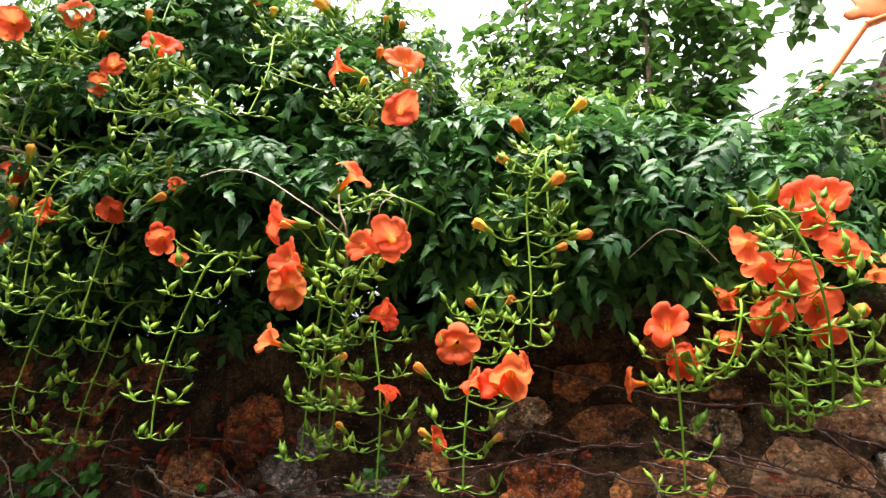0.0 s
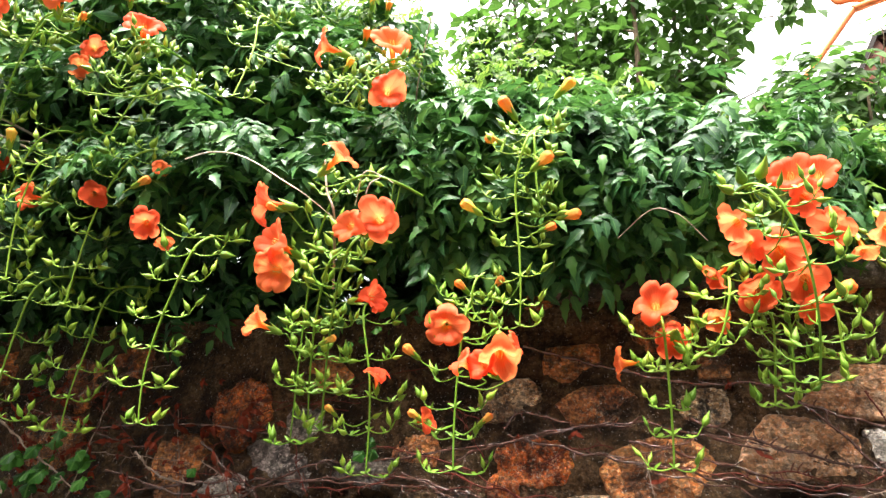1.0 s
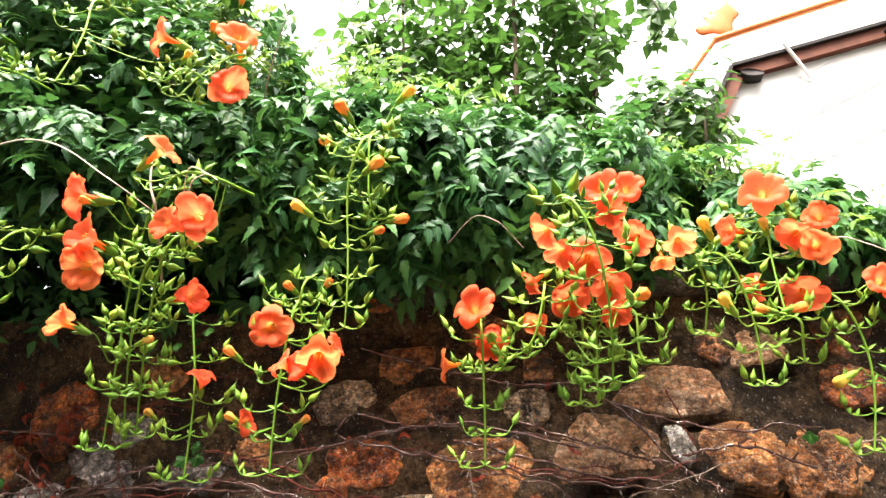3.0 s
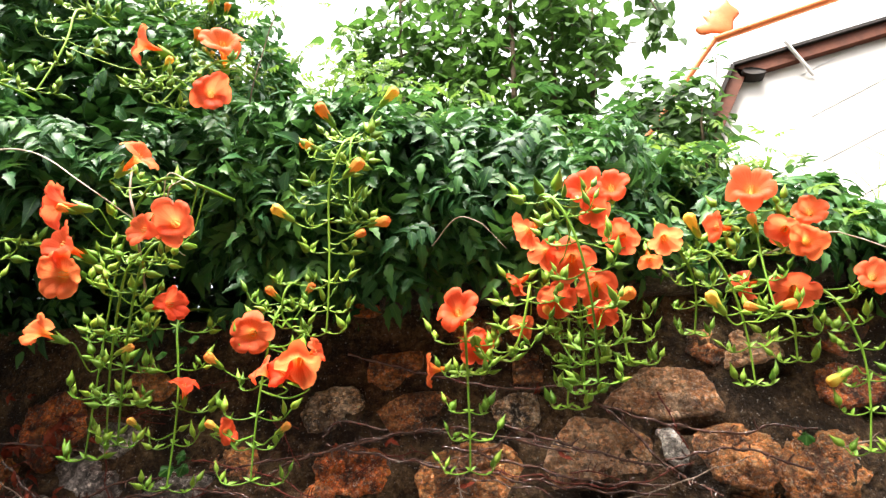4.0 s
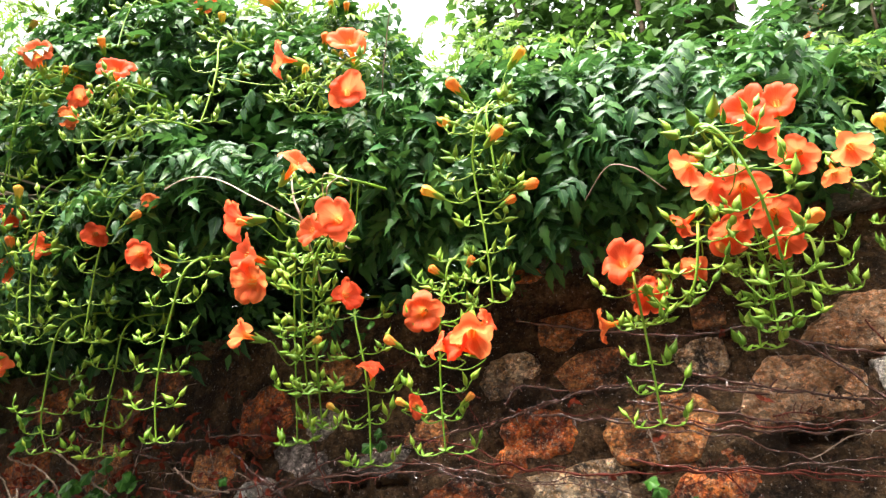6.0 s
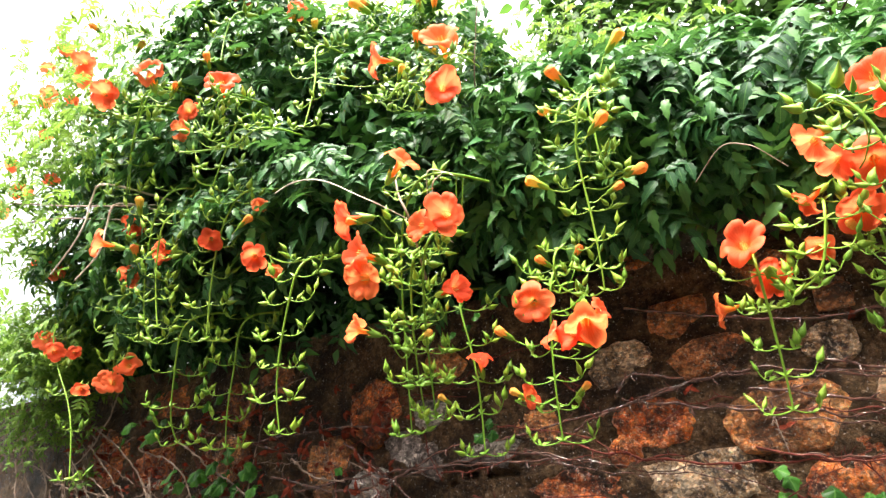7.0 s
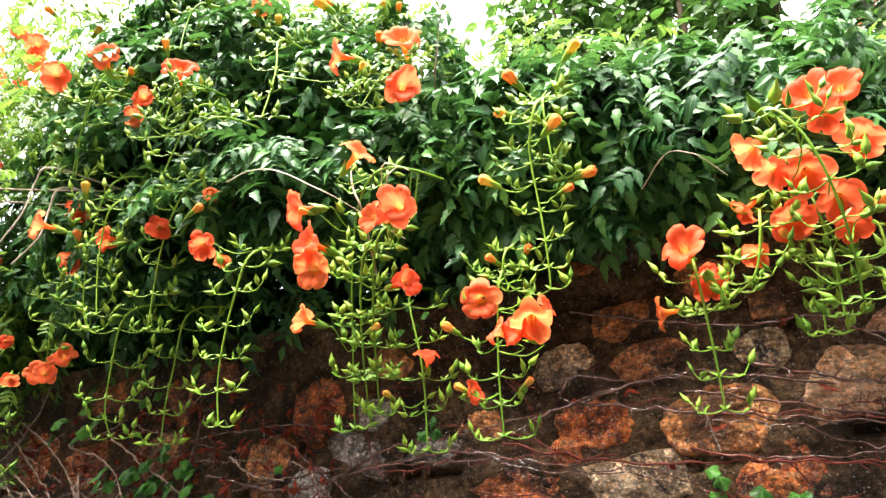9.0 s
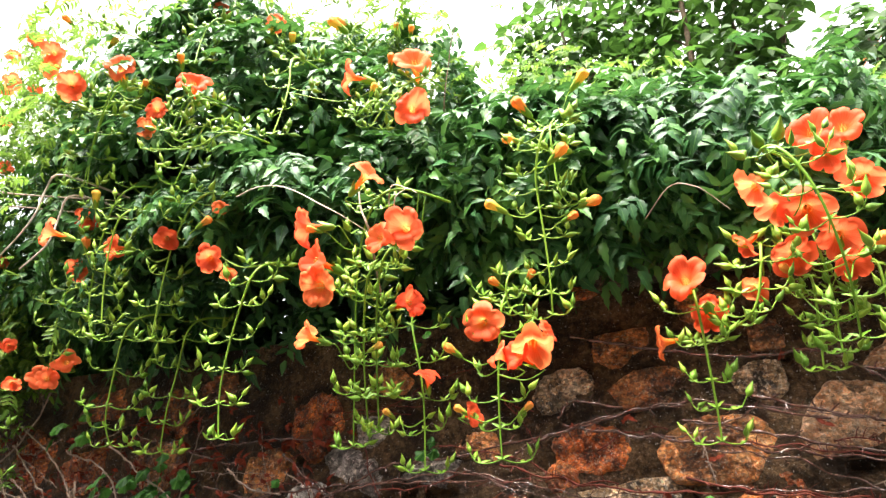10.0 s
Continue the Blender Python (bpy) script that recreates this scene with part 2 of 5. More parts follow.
M_MORTAR = stone_material("dark_mortar", ((0.022, 0.012, 0.006), (0.098, 0.058, 0.028), (0.185, 0.122, 0.066)), (0.45, 0.40, 0.34), (0.010, 0.006, 0.004), 0.85, 0.12, 0.9, 0.16, (0.46, 0.60), 0.3, facets=0.2)
M_COPING = stone_material("mossy_concrete", ((0.03, 0.024, 0.016), (0.085, 0.065, 0.042), (0.15, 0.12, 0.085)), (0.2, 0.18, 0.14), (0.02, 0.018, 0.010), 0.7, 0.25, facets=0.2)
M_GROUND = stone_material("asphalt", ((0.03, 0.029, 0.027), (0.045, 0.043, 0.04), (0.065, 0.062, 0.058)), (0.10, 0.10, 0.095), facets=0.2)
M_RENDER = woody("white_house_wall", (0.74, 0.71, 0.67), (0.82, 0.80, 0.77), 3.0, 0.8)
M_EAVE = woody("brown_eave_wood", (0.07, 0.022, 0.012), (0.13, 0.042, 0.022), 12.0, 0.6)
M_BEAM_DARK = woody("weathered_wood_and_shade", (0.010, 0.008, 0.008), (0.03, 0.025, 0.022), 20.0, 0.7)
M_ROOF = woody("pale_roof_sheet", (0.68, 0.68, 0.68), (0.8, 0.8, 0.8), 5.0, 0.5)
M_BLOCKER = woody("blocker_grey", (0.13, 0.115, 0.095), (0.19, 0.17, 0.145), 2.0, 0.9)
M_ORANGE = woody("orange_paint", (0.52, 0.13, 0.035), (0.62, 0.18, 0.055), 9.0, 0.45)


# ---- geometry helpers ----
class Shape:
    """Collects vertices, faces, face materials and leaf coordinates for one mesh."""

    def __init__(self):
        self.v, self.f, self.m, self.uv = [], [], [], []

    def grid(self, pts, nu, nv, closed=False, mat=0, uvs=None):
        """pts: nu rows of nv points."""
        o = len(self.v)
        self.v += [tuple(q) for q in pts]
        self.uv += uvs if uvs else [(i / max(nu - 1, 1), j / max(nv - 1, 1)) for i in range(nu) for j in range(nv)]
        for i in range(nu - 1):
            for j in range(nv if closed else nv - 1):
                k = (j + 1) % nv
                self.f.append((o + i * nv + j, o + i * nv + k, o + (i + 1) * nv + k, o + (i + 1) * nv + j))
                self.m.append(mat)

    def tube(self, pts, r0, r1, sides=6, mat=0, knots=0):
        pts = [Vector(q) for q in pts]
        rows = []
        for i, q in enumerate(pts):
            d = (pts[min(i + 1, len(pts) - 1)] - pts[max(i - 1, 0)]).normalized()
            a = d.orthogonal().normalized() if i == 0 else (a - d * a.dot(d)).normalized()
            b = d.cross(a)
            r = r0 + (r1 - r0) * i / (len(pts) - 1)
            if knots:
                r *= 0.85 + (0.75 if i % knots == 0 else 0.25 * noise.noise((i * 0.7, q.x * 9, q.z * 9)))
            rows += [q + r * (a * math.cos(2 * math.pi * j / sides) + b * math.sin(2 * math.pi * j / sides)) for j in range(sides)]
        self.grid(rows, len(pts), sides, True, mat)

    def box(self, lo, hi, mat=0):
        o = len(self.v)
        self.v += [(x, y, z) for x in (lo[0], hi[0]) for y in (lo[1], hi[1]) for z in (lo[2], hi[2])]
        self.uv += [(0, 0)] * 8
        for q in ((0, 1, 3, 2), (4, 6, 7, 5), (0, 4, 5, 1), (2, 3, 7, 6), (0, 2, 6, 4), (1, 5, 7, 3)):
            self.f.append(tuple(o + i for i in q))
            self.m.append(mat)

    def mesh(self, name, materials, smooth=True):
        return to_mesh(name, self.v, self.f, self.uv, materials, self.m, smooth)


def to_mesh(name, v, f, uv, materials, mats=None, smooth=True):
    me = bpy.data.meshes.new(name)
    me.from_pydata(v, [], f)
    for m in materials:
        me.materials.append(m)
    if mats is not None and len(materials) > 1:
        me.polygons.foreach_set("material_index", np.array(mats, dtype=np.int32))
    if uv is not None:
        layer = me.uv_layers.new(name="UVMap")
        idx = np.empty(len(me.loops), dtype=np.int32)
        me.loops.foreach_get("vertex_index", idx)
        layer.data.foreach_set("uv", np.asarray(uv, dtype=np.float32)[idx].ravel())
    me.polygons.foreach_set("use_smooth", np.full(len(me.polygons), smooth))
    me.update()
    return me


def part(name, mesh, parent=None, m=None, label="", kind=""):
    ob = new(name, mesh)
    if parent is not None:
        ob.parent = parent
    if m is not None:
        ob.matrix_basis = m
    return tagged(ob, label, kind=kind)


def glide(pts, n):
    """n points along a smooth curve through pts (Catmull-Rom)."""
    pts = [Vector(q) for q in pts]
    ext = [pts[0] * 2 - pts[1], *pts, pts[-1] * 2 - pts[-2]]
    out = []
    for i in range(n):
        s = i / (n - 1) * (len(pts) - 1)
        k = min(int(s), len(pts) - 2)
        t = s - k
        a, b, c, d = ext[k:k + 4]
        out.append(0.5 * (2 * b + (c - a) * t + (2 * a - 5 * b + 4 * c - d) * t * t + (3 * b - a - 3 * c + d) * t ** 3))
    return out


def aim(place, direction, size=1.0, spin=0.0):
    q = Vector(direction).to_track_quat("Z", "Y")
    return Matrix.Translation(place) @ q.to_matrix().to_4x4() @ Matrix.Rotation(spin, 4, "Z") @ Matrix.Diagonal((size, size, size, 1))


# ---- leaf shapes ----
def leaflet(shape, base, along, normal, length, width, rng, steps=5, bend=0.25, teeth=0.12):
    """One pointed, toothed blade, folded along its rib and drooping at the tip."""
    along, normal = Vector(along).normalized(), Vector(normal)
    normal = (normal - along * normal.dot(along)).normalized()
    side = along.cross(normal)
    rows, uvs = [], []
    for i in range(steps + 1):
        t = i / steps
        w = width * 0.5 * max(0.02, (t + 0.02) ** 0.55 * (1 - t) ** 1.15 / 0.36)
        w *= 1 + (teeth if i % 2 else -teeth) * (1 < i < steps)
        c = Vector(base) + along * (length * t) - normal * (bend * length * t * t)
        fold = normal * (w * 0.35)
        rows += [c - side * w + fold, c, c + side * w + fold]
        uvs += [(t, 0), (t, 0.5), (t, 1)]
    shape.grid(rows, steps + 1, 3, uvs=uvs)


def compound_leaf(seed, pairs, length, blade, steps=5):
    """A pinnate leaf along +Y, its upper side +Z, its stalk starting at the origin."""
    rng = random.Random(seed)
    s = Shape()
    droop = rng.uniform(0.15, 0.4)
    pt = lambda t: Vector((0.01 * math.sin(t * 3 + seed), length * t, -droop * length * t * t))
    s.tube([pt(i / 4) for i in range(5)], 0.0012, 0.0006, 3)
    for k in range(pairs):
        t = 0.32 + 0.6 * k / pairs
        for sgn in (-1, 1):
            d = Vector((sgn * 1.0, rng.uniform(0.35, 0.75), rng.uniform(-0.45, 0.05)))
            n = Vector((rng.uniform(-.25, .25), rng.uniform(-.2, .2), 1))
            leaflet(s, pt(t), d, n, blade * rng.uniform(0.85, 1.15), blade * rng.uniform(0.44, 0.56), rng, steps, rng.uniform(0.1, 0.45), 0.2)
    leaflet(s, pt(1), (rng.uniform(-.2, .2), 1, -droop * 1.6), (0, 0.3, 1), blade * 1.2, blade * 0.52, rng, steps, 0.4, 0.2)
    return s


def simple_leaf(seed, length, width):
    rng = random.Random(seed)
    s = Shape()
    s.tube([(0, 0, 0), (0, 0.012, 0.001), (0, 0.025, 0)], 0.0012, 0.001, 3)
    leaflet(s, (0, 0.025, 0), (0, 1, -0.15), (0.1, 0, 1), length, width, rng, 5, 0.2, 0.03)
    return s


def scatter(templates, places, name, material):
    """Joins many copies of the template shapes into one mesh. places: (matrix, template index)."""
    vs, fs, us, base = [], [], [], 0
    arrays = [(np.array(s.v), s.f, s.uv) for s in templates]
    quads = [np.array(a[1], dtype=np.int64) for a in arrays]
    for m, k in places:
        v, _, uv = arrays[k]
        a = np.array(m)
        vs.append(v @ a[:3, :3].T + a[:3, 3])
        fs.append(quads[k] + base)
        us.append(uv)
        base += len(v)
    return to_mesh(name, np.concatenate(vs).tolist(), np.concatenate(fs).tolist(), np.concatenate([np.array(u) for u in us]), [material])


# ---- ground ----
g = Shape()
N = 24
g.grid([(-60 + 120 * i / N, -60 + 120 * j / N, 0.02 * math.sin(i * 1.7) * math.cos(j * 2.1)) for i in range(N + 1) for j in range(N + 1)], N + 1, N + 1)
tagged(new("ground", g.mesh("ground", [M_GROUND])), "dark asphalt lane along the wall", "ground", kind="structure")

# unseen block closing the place behind the camera, added to cut low sky light
f = Shape()
f.box((-16, -6.4, 0), (16, -6.0, 8.6))
f.box((-16, -6.5, 8.6), (16, -5.9, 8.72))
tagged(new("sky_blocker", f.mesh("sky_blocker", [M_BLOCKER], False)), "unseen plain grey-brown block added to cut low sky light", "wall", kind="structure")

# ---- the garden wall ----
WALL_Y, WALL_TOP = 1.475, 2.05
garden_wall = tagged(new("wall_north"), "old rubble stone garden wall with dark mortar", "wall", kind="structure")


def coping_length(x0, x1, seed):
    """One cast length of the coping, with a worn front edge."""
    s = Shape()
    n = 16
    prof = [(-0.022, 0.0), (-0.026, 0.03), (-0.024, 0.062), (-0.012, 0.078), (0.10, 0.09), (0.44, 0.085), (0.45, 0.0)]
    rows = []
    for i in range(n + 1):
        x = x0 + (x1 - x0) * i / n
        for a, b in prof:
            rows.append((x, WALL_Y + a + 0.008 * noise.noise((x * 9, b * 30, seed)), WALL_TOP + b + 0.006 * noise.noise((x * 7, a * 9, seed + 5))))
    s.grid(rows, n + 1, len(prof), True)
    for k in (0, n):
        o = k * len(prof)
        s.f.append(tuple(o + j for j in range(len(prof))))
        s.m.append(0)
    return s


for i in range(7, 15):
    part("coping", coping_length(-7 + i + 0.004, -6 + i - 0.004, i).mesh("coping", [M_COPING]), garden_wall)


OUTLINES = {
    "slab": ((-1.0, -0.2), (-0.2, 1.0), (0.78, 0.72), (1.0, -0.9), (-0.1, -0.95)),
    "house": ((-1.0, 0.1), (-0.2, 1.0), (0.35, 0.75), (1.0, -0.1), (0.72, -0.95), (-0.95, -0.6)),
    "wedge": ((-1.0, 0.2), (-0.5, 1.0), (1.0, 0.15), (0.8, -0.6), (-0.75, -1.0)),
    "long": ((-1.0, 0.35), (-0.3, 0.95), (0.65, 0.8), (1.0, 0.05), (0.5, -0.95), (-0.7, -0.8)),
}


def wall_stone(width, height, depth, seed, n=56, outline=None):
    """A rough split block laid nearly flush: flat broken facets, the mortar smeared over its uneven edge."""
    rng = random.Random(seed)
    s = Shape()
    if outline:
        corners = list(reversed(OUTLINES[outline]))
    else:
        count = rng.randint(4, 6)
        first = math.pi / 4 + rng.uniform(-0.3, 0.3)
        corners = []
        for k in range(count):
            a = first + 2 * math.pi * (k + rng.uniform(-0.2, 0.2)) / count
            reach = rng.uniform(1.08, 1.3) if count == 4 else rng.uniform(0.95, 1.18)
            corners.append((math.cos(a) * reach, math.sin(a) * reach))
    count = len(corners)
    rim = []
    for k in range(n):
        f = k / n * count
        i = int(f) % count
        (ax, az), (bx, bz) = corners[i], corners[(i + 1) % count]
        t = f - int(f)
        x, z = ax + (bx - ax) * t, az + (bz - az) * t
        calm = 0.45 if outline else 1.0
        soft = 0.97 + 0.05 * math.sin(math.pi * t) + calm * 0.10 * noise.noise((x * 2.2, z * 2.2, seed * 0.37)) + calm * 0.08 * noise.noise((x * 8.0, z * 8.0, seed * 0.71)) + 0.04 * noise.noise((x * 19.0, z * 19.0, seed * 0.17))
        rim.append((x * soft, z * soft))
    facets = [(rng.gauss(0, 0.14), rng.gauss(0, 0.18), rng.uniform(-0.005, 0.002)) for _ in range(4)]
    rows = []
    scales = ((1.08, -0.7), (1.03, -0.15), (1.0, 0.5), (0.975, 0.85), (0.93, 0.97), (0.86, 1.0), (0.77, 1.0), (0.68, 1.0), (0.58, 1.0), (0.47, 1.0), (0.36, 1.0), (0.25, 1.0), (0.13, 1.0), (0.02, 1.0))
    if n < 30:
        scales = scales[:5:1] + scales[5::4]
    for scale, out in scales:
        for cx, cz in rim:
            x, z = 0.5 * width * cx * scale, 0.5 * height * cz * scale
            y = -depth * out
            if out > 0:
                y += max(a * x + b * z + c for a, b, c in facets)
                y += 0.007 * noise.noise((x * 16, z * 16, seed)) + 0.005 * noise.noise((x * 42, z * 42, seed)) + 0.0025 * noise.noise((x * 100, z * 100, seed))
            if scale < 0.8:
                y = min(y, -0.0095 - 0.004 * noise.noise((x * 60, z * 60, seed)))
            rows.append((x, y, z))
    s.grid(rows, len(scales), n, True)
    return s


# x, z, width, height, tilt and kind of the stones
ROWS_OF_STONES = (
    [(0.041, 1.914, 0.142, 0.099, -25, 2), (0.093, 1.814, 0.174, 0.096, -8, 1), (-0.094, 1.827, 0.142, 0.103, -10, 4),
     (0.305, 1.808, 0.104, 0.088, 0, 4), (0.328, 1.896, 0.073, 0.081, 10, 1), (0.223, 1.977, 0.117, 0.085, 0, 1),
     (0.591, 1.832, 0.253, 0.127, -3, 3), (0.453, 1.725, 0.227, 0.157, -15, 3), (0.197, 1.689, 0.241, 0.157, -3, 2),
     (-0.042, 1.696, 0.192, 0.123, 5, 0), (0.601, 1.729, 0.051, 0.084, -20, 6), (0.729, 1.707, 0.200, 0.146, 5, 2),
     (0.824, 1.677, 0.089, 0.149, 0, 2)],
    [(0.700, 1.933, 0.096, 0.089, 0, 1), (0.779, 1.924, 0.144, 0.090, -10, 3), (-0.531, 1.901, 0.132, 0.105, 15, 2),
     (-0.752, 1.806, 0.180, 0.167, 5, 0), (-0.661, 1.702, 0.136, 0.093, 8, 5), (-0.570, 1.670, 0.118, 0.096, 0, 5),
     (-0.585, 1.777, 0.120, 0.104, 10, 5), (-0.906, 1.690, 0.149, 0.148, 0, 2), (-0.920, 1.615, 0.094, 0.073, 0, 2),
     (-0.763, 1.611, 0.141, 0.124, 5, 6), (0.035, 1.592, 0.257, 0.146, -3, 4), (-0.202, 1.571, 0.224, 0.108, 3, 0),
     (0.292, 1.570, 0.176, 0.151, 0, 0)],
    [(-0.416, 1.677, 0.146, 0.086, 0, 5), (-0.033, 2.052, 0.097, 0.046, 0, 0), (0.964, 1.959, 0.146, 0.148, 0, 0),
     (0.950, 1.842, 0.156, 0.101, 0, 0), (0.884, 1.703, 0.188, 0.139, 0, 2), (-1.268, 1.891, 0.199, 0.151, 0, 0),
     (-1.618, 1.933, 0.225, 0.160, 0, 0), (-1.110, 1.938, 0.155, 0.096, 0, 0), (-1.902, 1.775, 0.268, 0.199, 0, 0),
     (-1.288, 1.727, 0.216, 0.160, 0, 1), (-1.620, 1.718, 0.223, 0.180, 0, 0), (-0.292, 1.722, 0.142, 0.089, 0, 1),
     (-0.108, 1.645, 0.074, 0.068, 0, 0)],
)
# the stones with a plain cut outline
CUT = {(0.591, 1.832): "slab", (0.453, 1.725): "house", (0.041, 1.914): "wedge", (0.093, 1.814): "long", (0.729, 1.707): "long", (0.197, 1.689): "long", (-0.531, 1.901): "wedge"}
taken = [stone[:4] for row in ROWS_OF_STONES for stone in row]
# the mortar, finer where it is seen, with gaps washed out under some stones
xs = [-7 + 0.1 * i for i in range(47)] + [-2.3 + 0.011 * i for i in range(328)] + [1.32 + 0.1 * i for i in range(67)] + [8.0]
zs = [0.1 * i for i in range(14)] + [1.4 + 0.0125 * i for i in range(52)] + [WALL_TOP]


def mortar_face(x, z):
    y = WALL_Y + 0.007 * noise.noise((x * 5, z * 8, 0)) + 0.006 * noise.noise((x * 16, z * 22, 4)) + 0.003 * noise.noise((x * 40, z * 45, 9))
    for a, b, wide, high in taken:
        below = b - 0.44 * high - z
        if abs(x - a) < 0.5 * wide and 0 < below < 0.026 and noise.noise((x * 9, b * 9, 3.0)) > 0.16:
            y += 0.028 * math.sin(math.pi * below / 0.026)
    return y


w = Shape()
w.grid([(x, mortar_face(x, z), z) for x in xs for z in zs], len(xs), len(zs))
w.box((-7, WALL_Y + 0.045, 0), (8, WALL_Y + 0.42, WALL_TOP - 0.003))
part("mortar_body", w.mesh("mortar_body", [M_MORTAR]), garden_wall)
for row in ROWS_OF_STONES:
    for x, z, wd, ht, tilt, k in row:
        # west of x = -1 only dark kinds, standing in for the overhang's shade
        me = wall_stone(wd, ht, 0.017, int(1000 * (x + 5) + 7 * z), 56, CUT.get((x, z))).mesh("stone", [M_STONES[min(k, 1) if x < -1.0 else k]], True)
        part("stone", me, garden_wall, pose(x, WALL_Y + 0.006, z, 0, tilt, 0))
# the rest of the wall
rng = random.Random(5)
KINDS = (0, 1, 2, 4)
rest_shapes = [[wall_stone(rng.uniform(0.15, 0.26), rng.uniform(0.10, 0.16), 0.016, 300 + 10 * k + j, 20) for j in range(3)] for k in KINDS]
rest_meshes = [[s.mesh("stone", [M_STONES[k]], True) for s in row] for k, row in zip(KINDS, rest_shapes)]
far_places = [[] for _ in KINDS]
for r in range(14):
    x = -6.9 + rng.uniform(0, 0.2)
    while x < 7.9:
        z = 0.10 + 0.145 * r + rng.uniform(-0.02, 0.02)
        if z < (1.97 if x > 1.1 else 1.45) and not any(abs(x - a) < (c + 0.2) * 0.5 and abs(z - b) < (d + 0.12) * 0.5 for a, b, c, d in taken):
            # the two darkest kinds to the west, for the shade under the vine
            k, j = rng.randrange(2 if x < -0.9 else 4), rng.randrange(3)
            m = pose(x, WALL_Y + 0.006, z, 0, rng.uniform(-12, 12), 0)
            if -2.2 < x < 2.2 and z > 0.75:
                part("stone", rest_meshes[k][j], garden_wall, m)
            else:
                far_places[k].append((m, j))
        x += rng.uniform(0.21, 0.30)
for k, kind, shapes in zip(range(4), KINDS, rest_shapes):
    part("rubble", scatter(shapes, far_places[k], "rubble", M_STONES[kind]), garden_wall, kind="stuff")

# ---- the house behind ----
house = tagged(new("house"), "white rendered house with a brown wooden gable verge", "house")
HY = 3.6
GABLE = [(1.45, 0.0), (1.45, 3.82), (1.787, 4.482), (4.024, 5.058), (6.261, 4.482), (6.60, 3.82), (6.60, 0.0)]
h = Shape()
h.v = [(x, y, z) for y in (HY, HY + 4) for x, z in GABLE]
h.uv = [(0, 0)] * len(h.v)
k = len(GABLE)
h.f = [tuple(range(k - 1, -1, -1)), tuple(range(k, 2 * k))] + [(i, (i + 1) % k, (i + 1) % k + k, i + k) for i in range(k)]
h.m = [0] * len(h.f)
part("wall", h.mesh("wall", [M_RENDER], False), house)


def board(a, b, y0, y1, thick, material, name, sink=0.0):
    """A sloping board along the gable from a to b (x, z), its lower face sink below the line."""
    s = Shape()
    d = Vector((b[0] - a[0], 0, b[1] - a[1])).normalized()
    n = Vector((-d.z, 0, d.x))
    pts = []
    for x, z in (a, b):
        for y in (y0, y1):
            for o in (-sink, thick - sink):
                pts.append(Vector((x, y, z)) + n * o)
    s.v = [tuple(q) for q in pts]
    s.uv = [(0, 0)] * 8
    s.f = [(0, 1, 3, 2), (4, 6, 7, 5), (0, 4, 5, 1), (2, 3, 7, 6), (0, 2, 6, 4), (1, 5, 7, 3)]
    s.m = [0] * 6
    part(name, s.mesh(name, [material], False), house)


P0, P1, P2, P3 = (1.385, 3.78), (1.781, 4.522), (4.024, 5.099), (6.267, 4.522)
for a, b in ((P0, P1), (P1, P2), (P2, P3)):
    board(a, b, HY - 0.05, HY - 0.003, 0.085, M_EAVE, "verge_board", 0.085)
    # thin roof edge, its near-black colour standing in for the soffit shadow
    board(a, b, HY - 0.075, HY - 0.003, 0.024, M_BEAM_DARK, "roof_edge", -0.002)
    board(a, b, HY - 0.04, HY + 4.06, 0.03, M_ROOF, "roof", -0.03)
for bx, bz in ((1.883, 4.448), (2.849, 4.719)):
    beam = Shape()
    beam.tube([(bx, HY - 0.085, bz), (bx, HY - 0.084, bz), (bx, HY - 0.04, bz), (bx, HY - 0.002, bz)], 0.040, 0.040, 12)
    beam.f.append(tuple(range(12)))
    beam.m.append(0)
    beam.v = [(bx + (x - bx) * 1.8, y, bz + (z - bz) * (0.72 - 4.0 * (x - bx)) - (x - bx) * 0.3) for x, y, z in beam.v]
    part("beam_end", beam.mesh("beam_end", [M_BEAM_DARK]), house, None, "dark weathered beam end")
strut = Shape()
strut.tube([(2.114, HY - 0.10, 4.657), (2.188, HY - 0.06, 4.538), (2.261, HY - 0.015, 4.414)], 0.012, 0.012, 8)
part("strut", strut.mesh("strut", [M_RENDER]), house, None, "white metal strut")
for i in range(7):
    z = 2.7 + 0.34 * i
    board((2.06 + 0.022 * i, z - 0.3), (5.1, z + 1.15), HY - 0.006, HY - 0.002, 0.006, M_ROOF, "siding_joint")

# the orange roof trim outside the gable
trim = tagged(new("roof_trim"), "orange painted roof trim with a horned end ornament", "roof trim")
for pts, r in (([(0.965, 3.5, 3.750), (1.165, 3.5, 4.020), (1.415, 3.5, 4.366), (1.685, 3.5, 4.735)], 0.022), ([(1.685, 3.5, 4.735), (2.115, 3.5, 4.870), (2.585, 3.5, 5.015), (4.165, 3.5, 5.500)], 0.026)):
    s = Shape()
    s.tube(glide(pts, 12), r, r, 8)
    part("rail", s.mesh("rail", [M_ORANGE]), trim)
s = Shape()
spine = glide([(1.585, 3.5, 4.85), (1.66, 3.5, 4.83), (1.73, 3.5, 4.86), (1.79, 3.5, 4.93), (1.82, 3.5, 5.02), (1.84, 3.5, 5.14)], 22)
rows = []
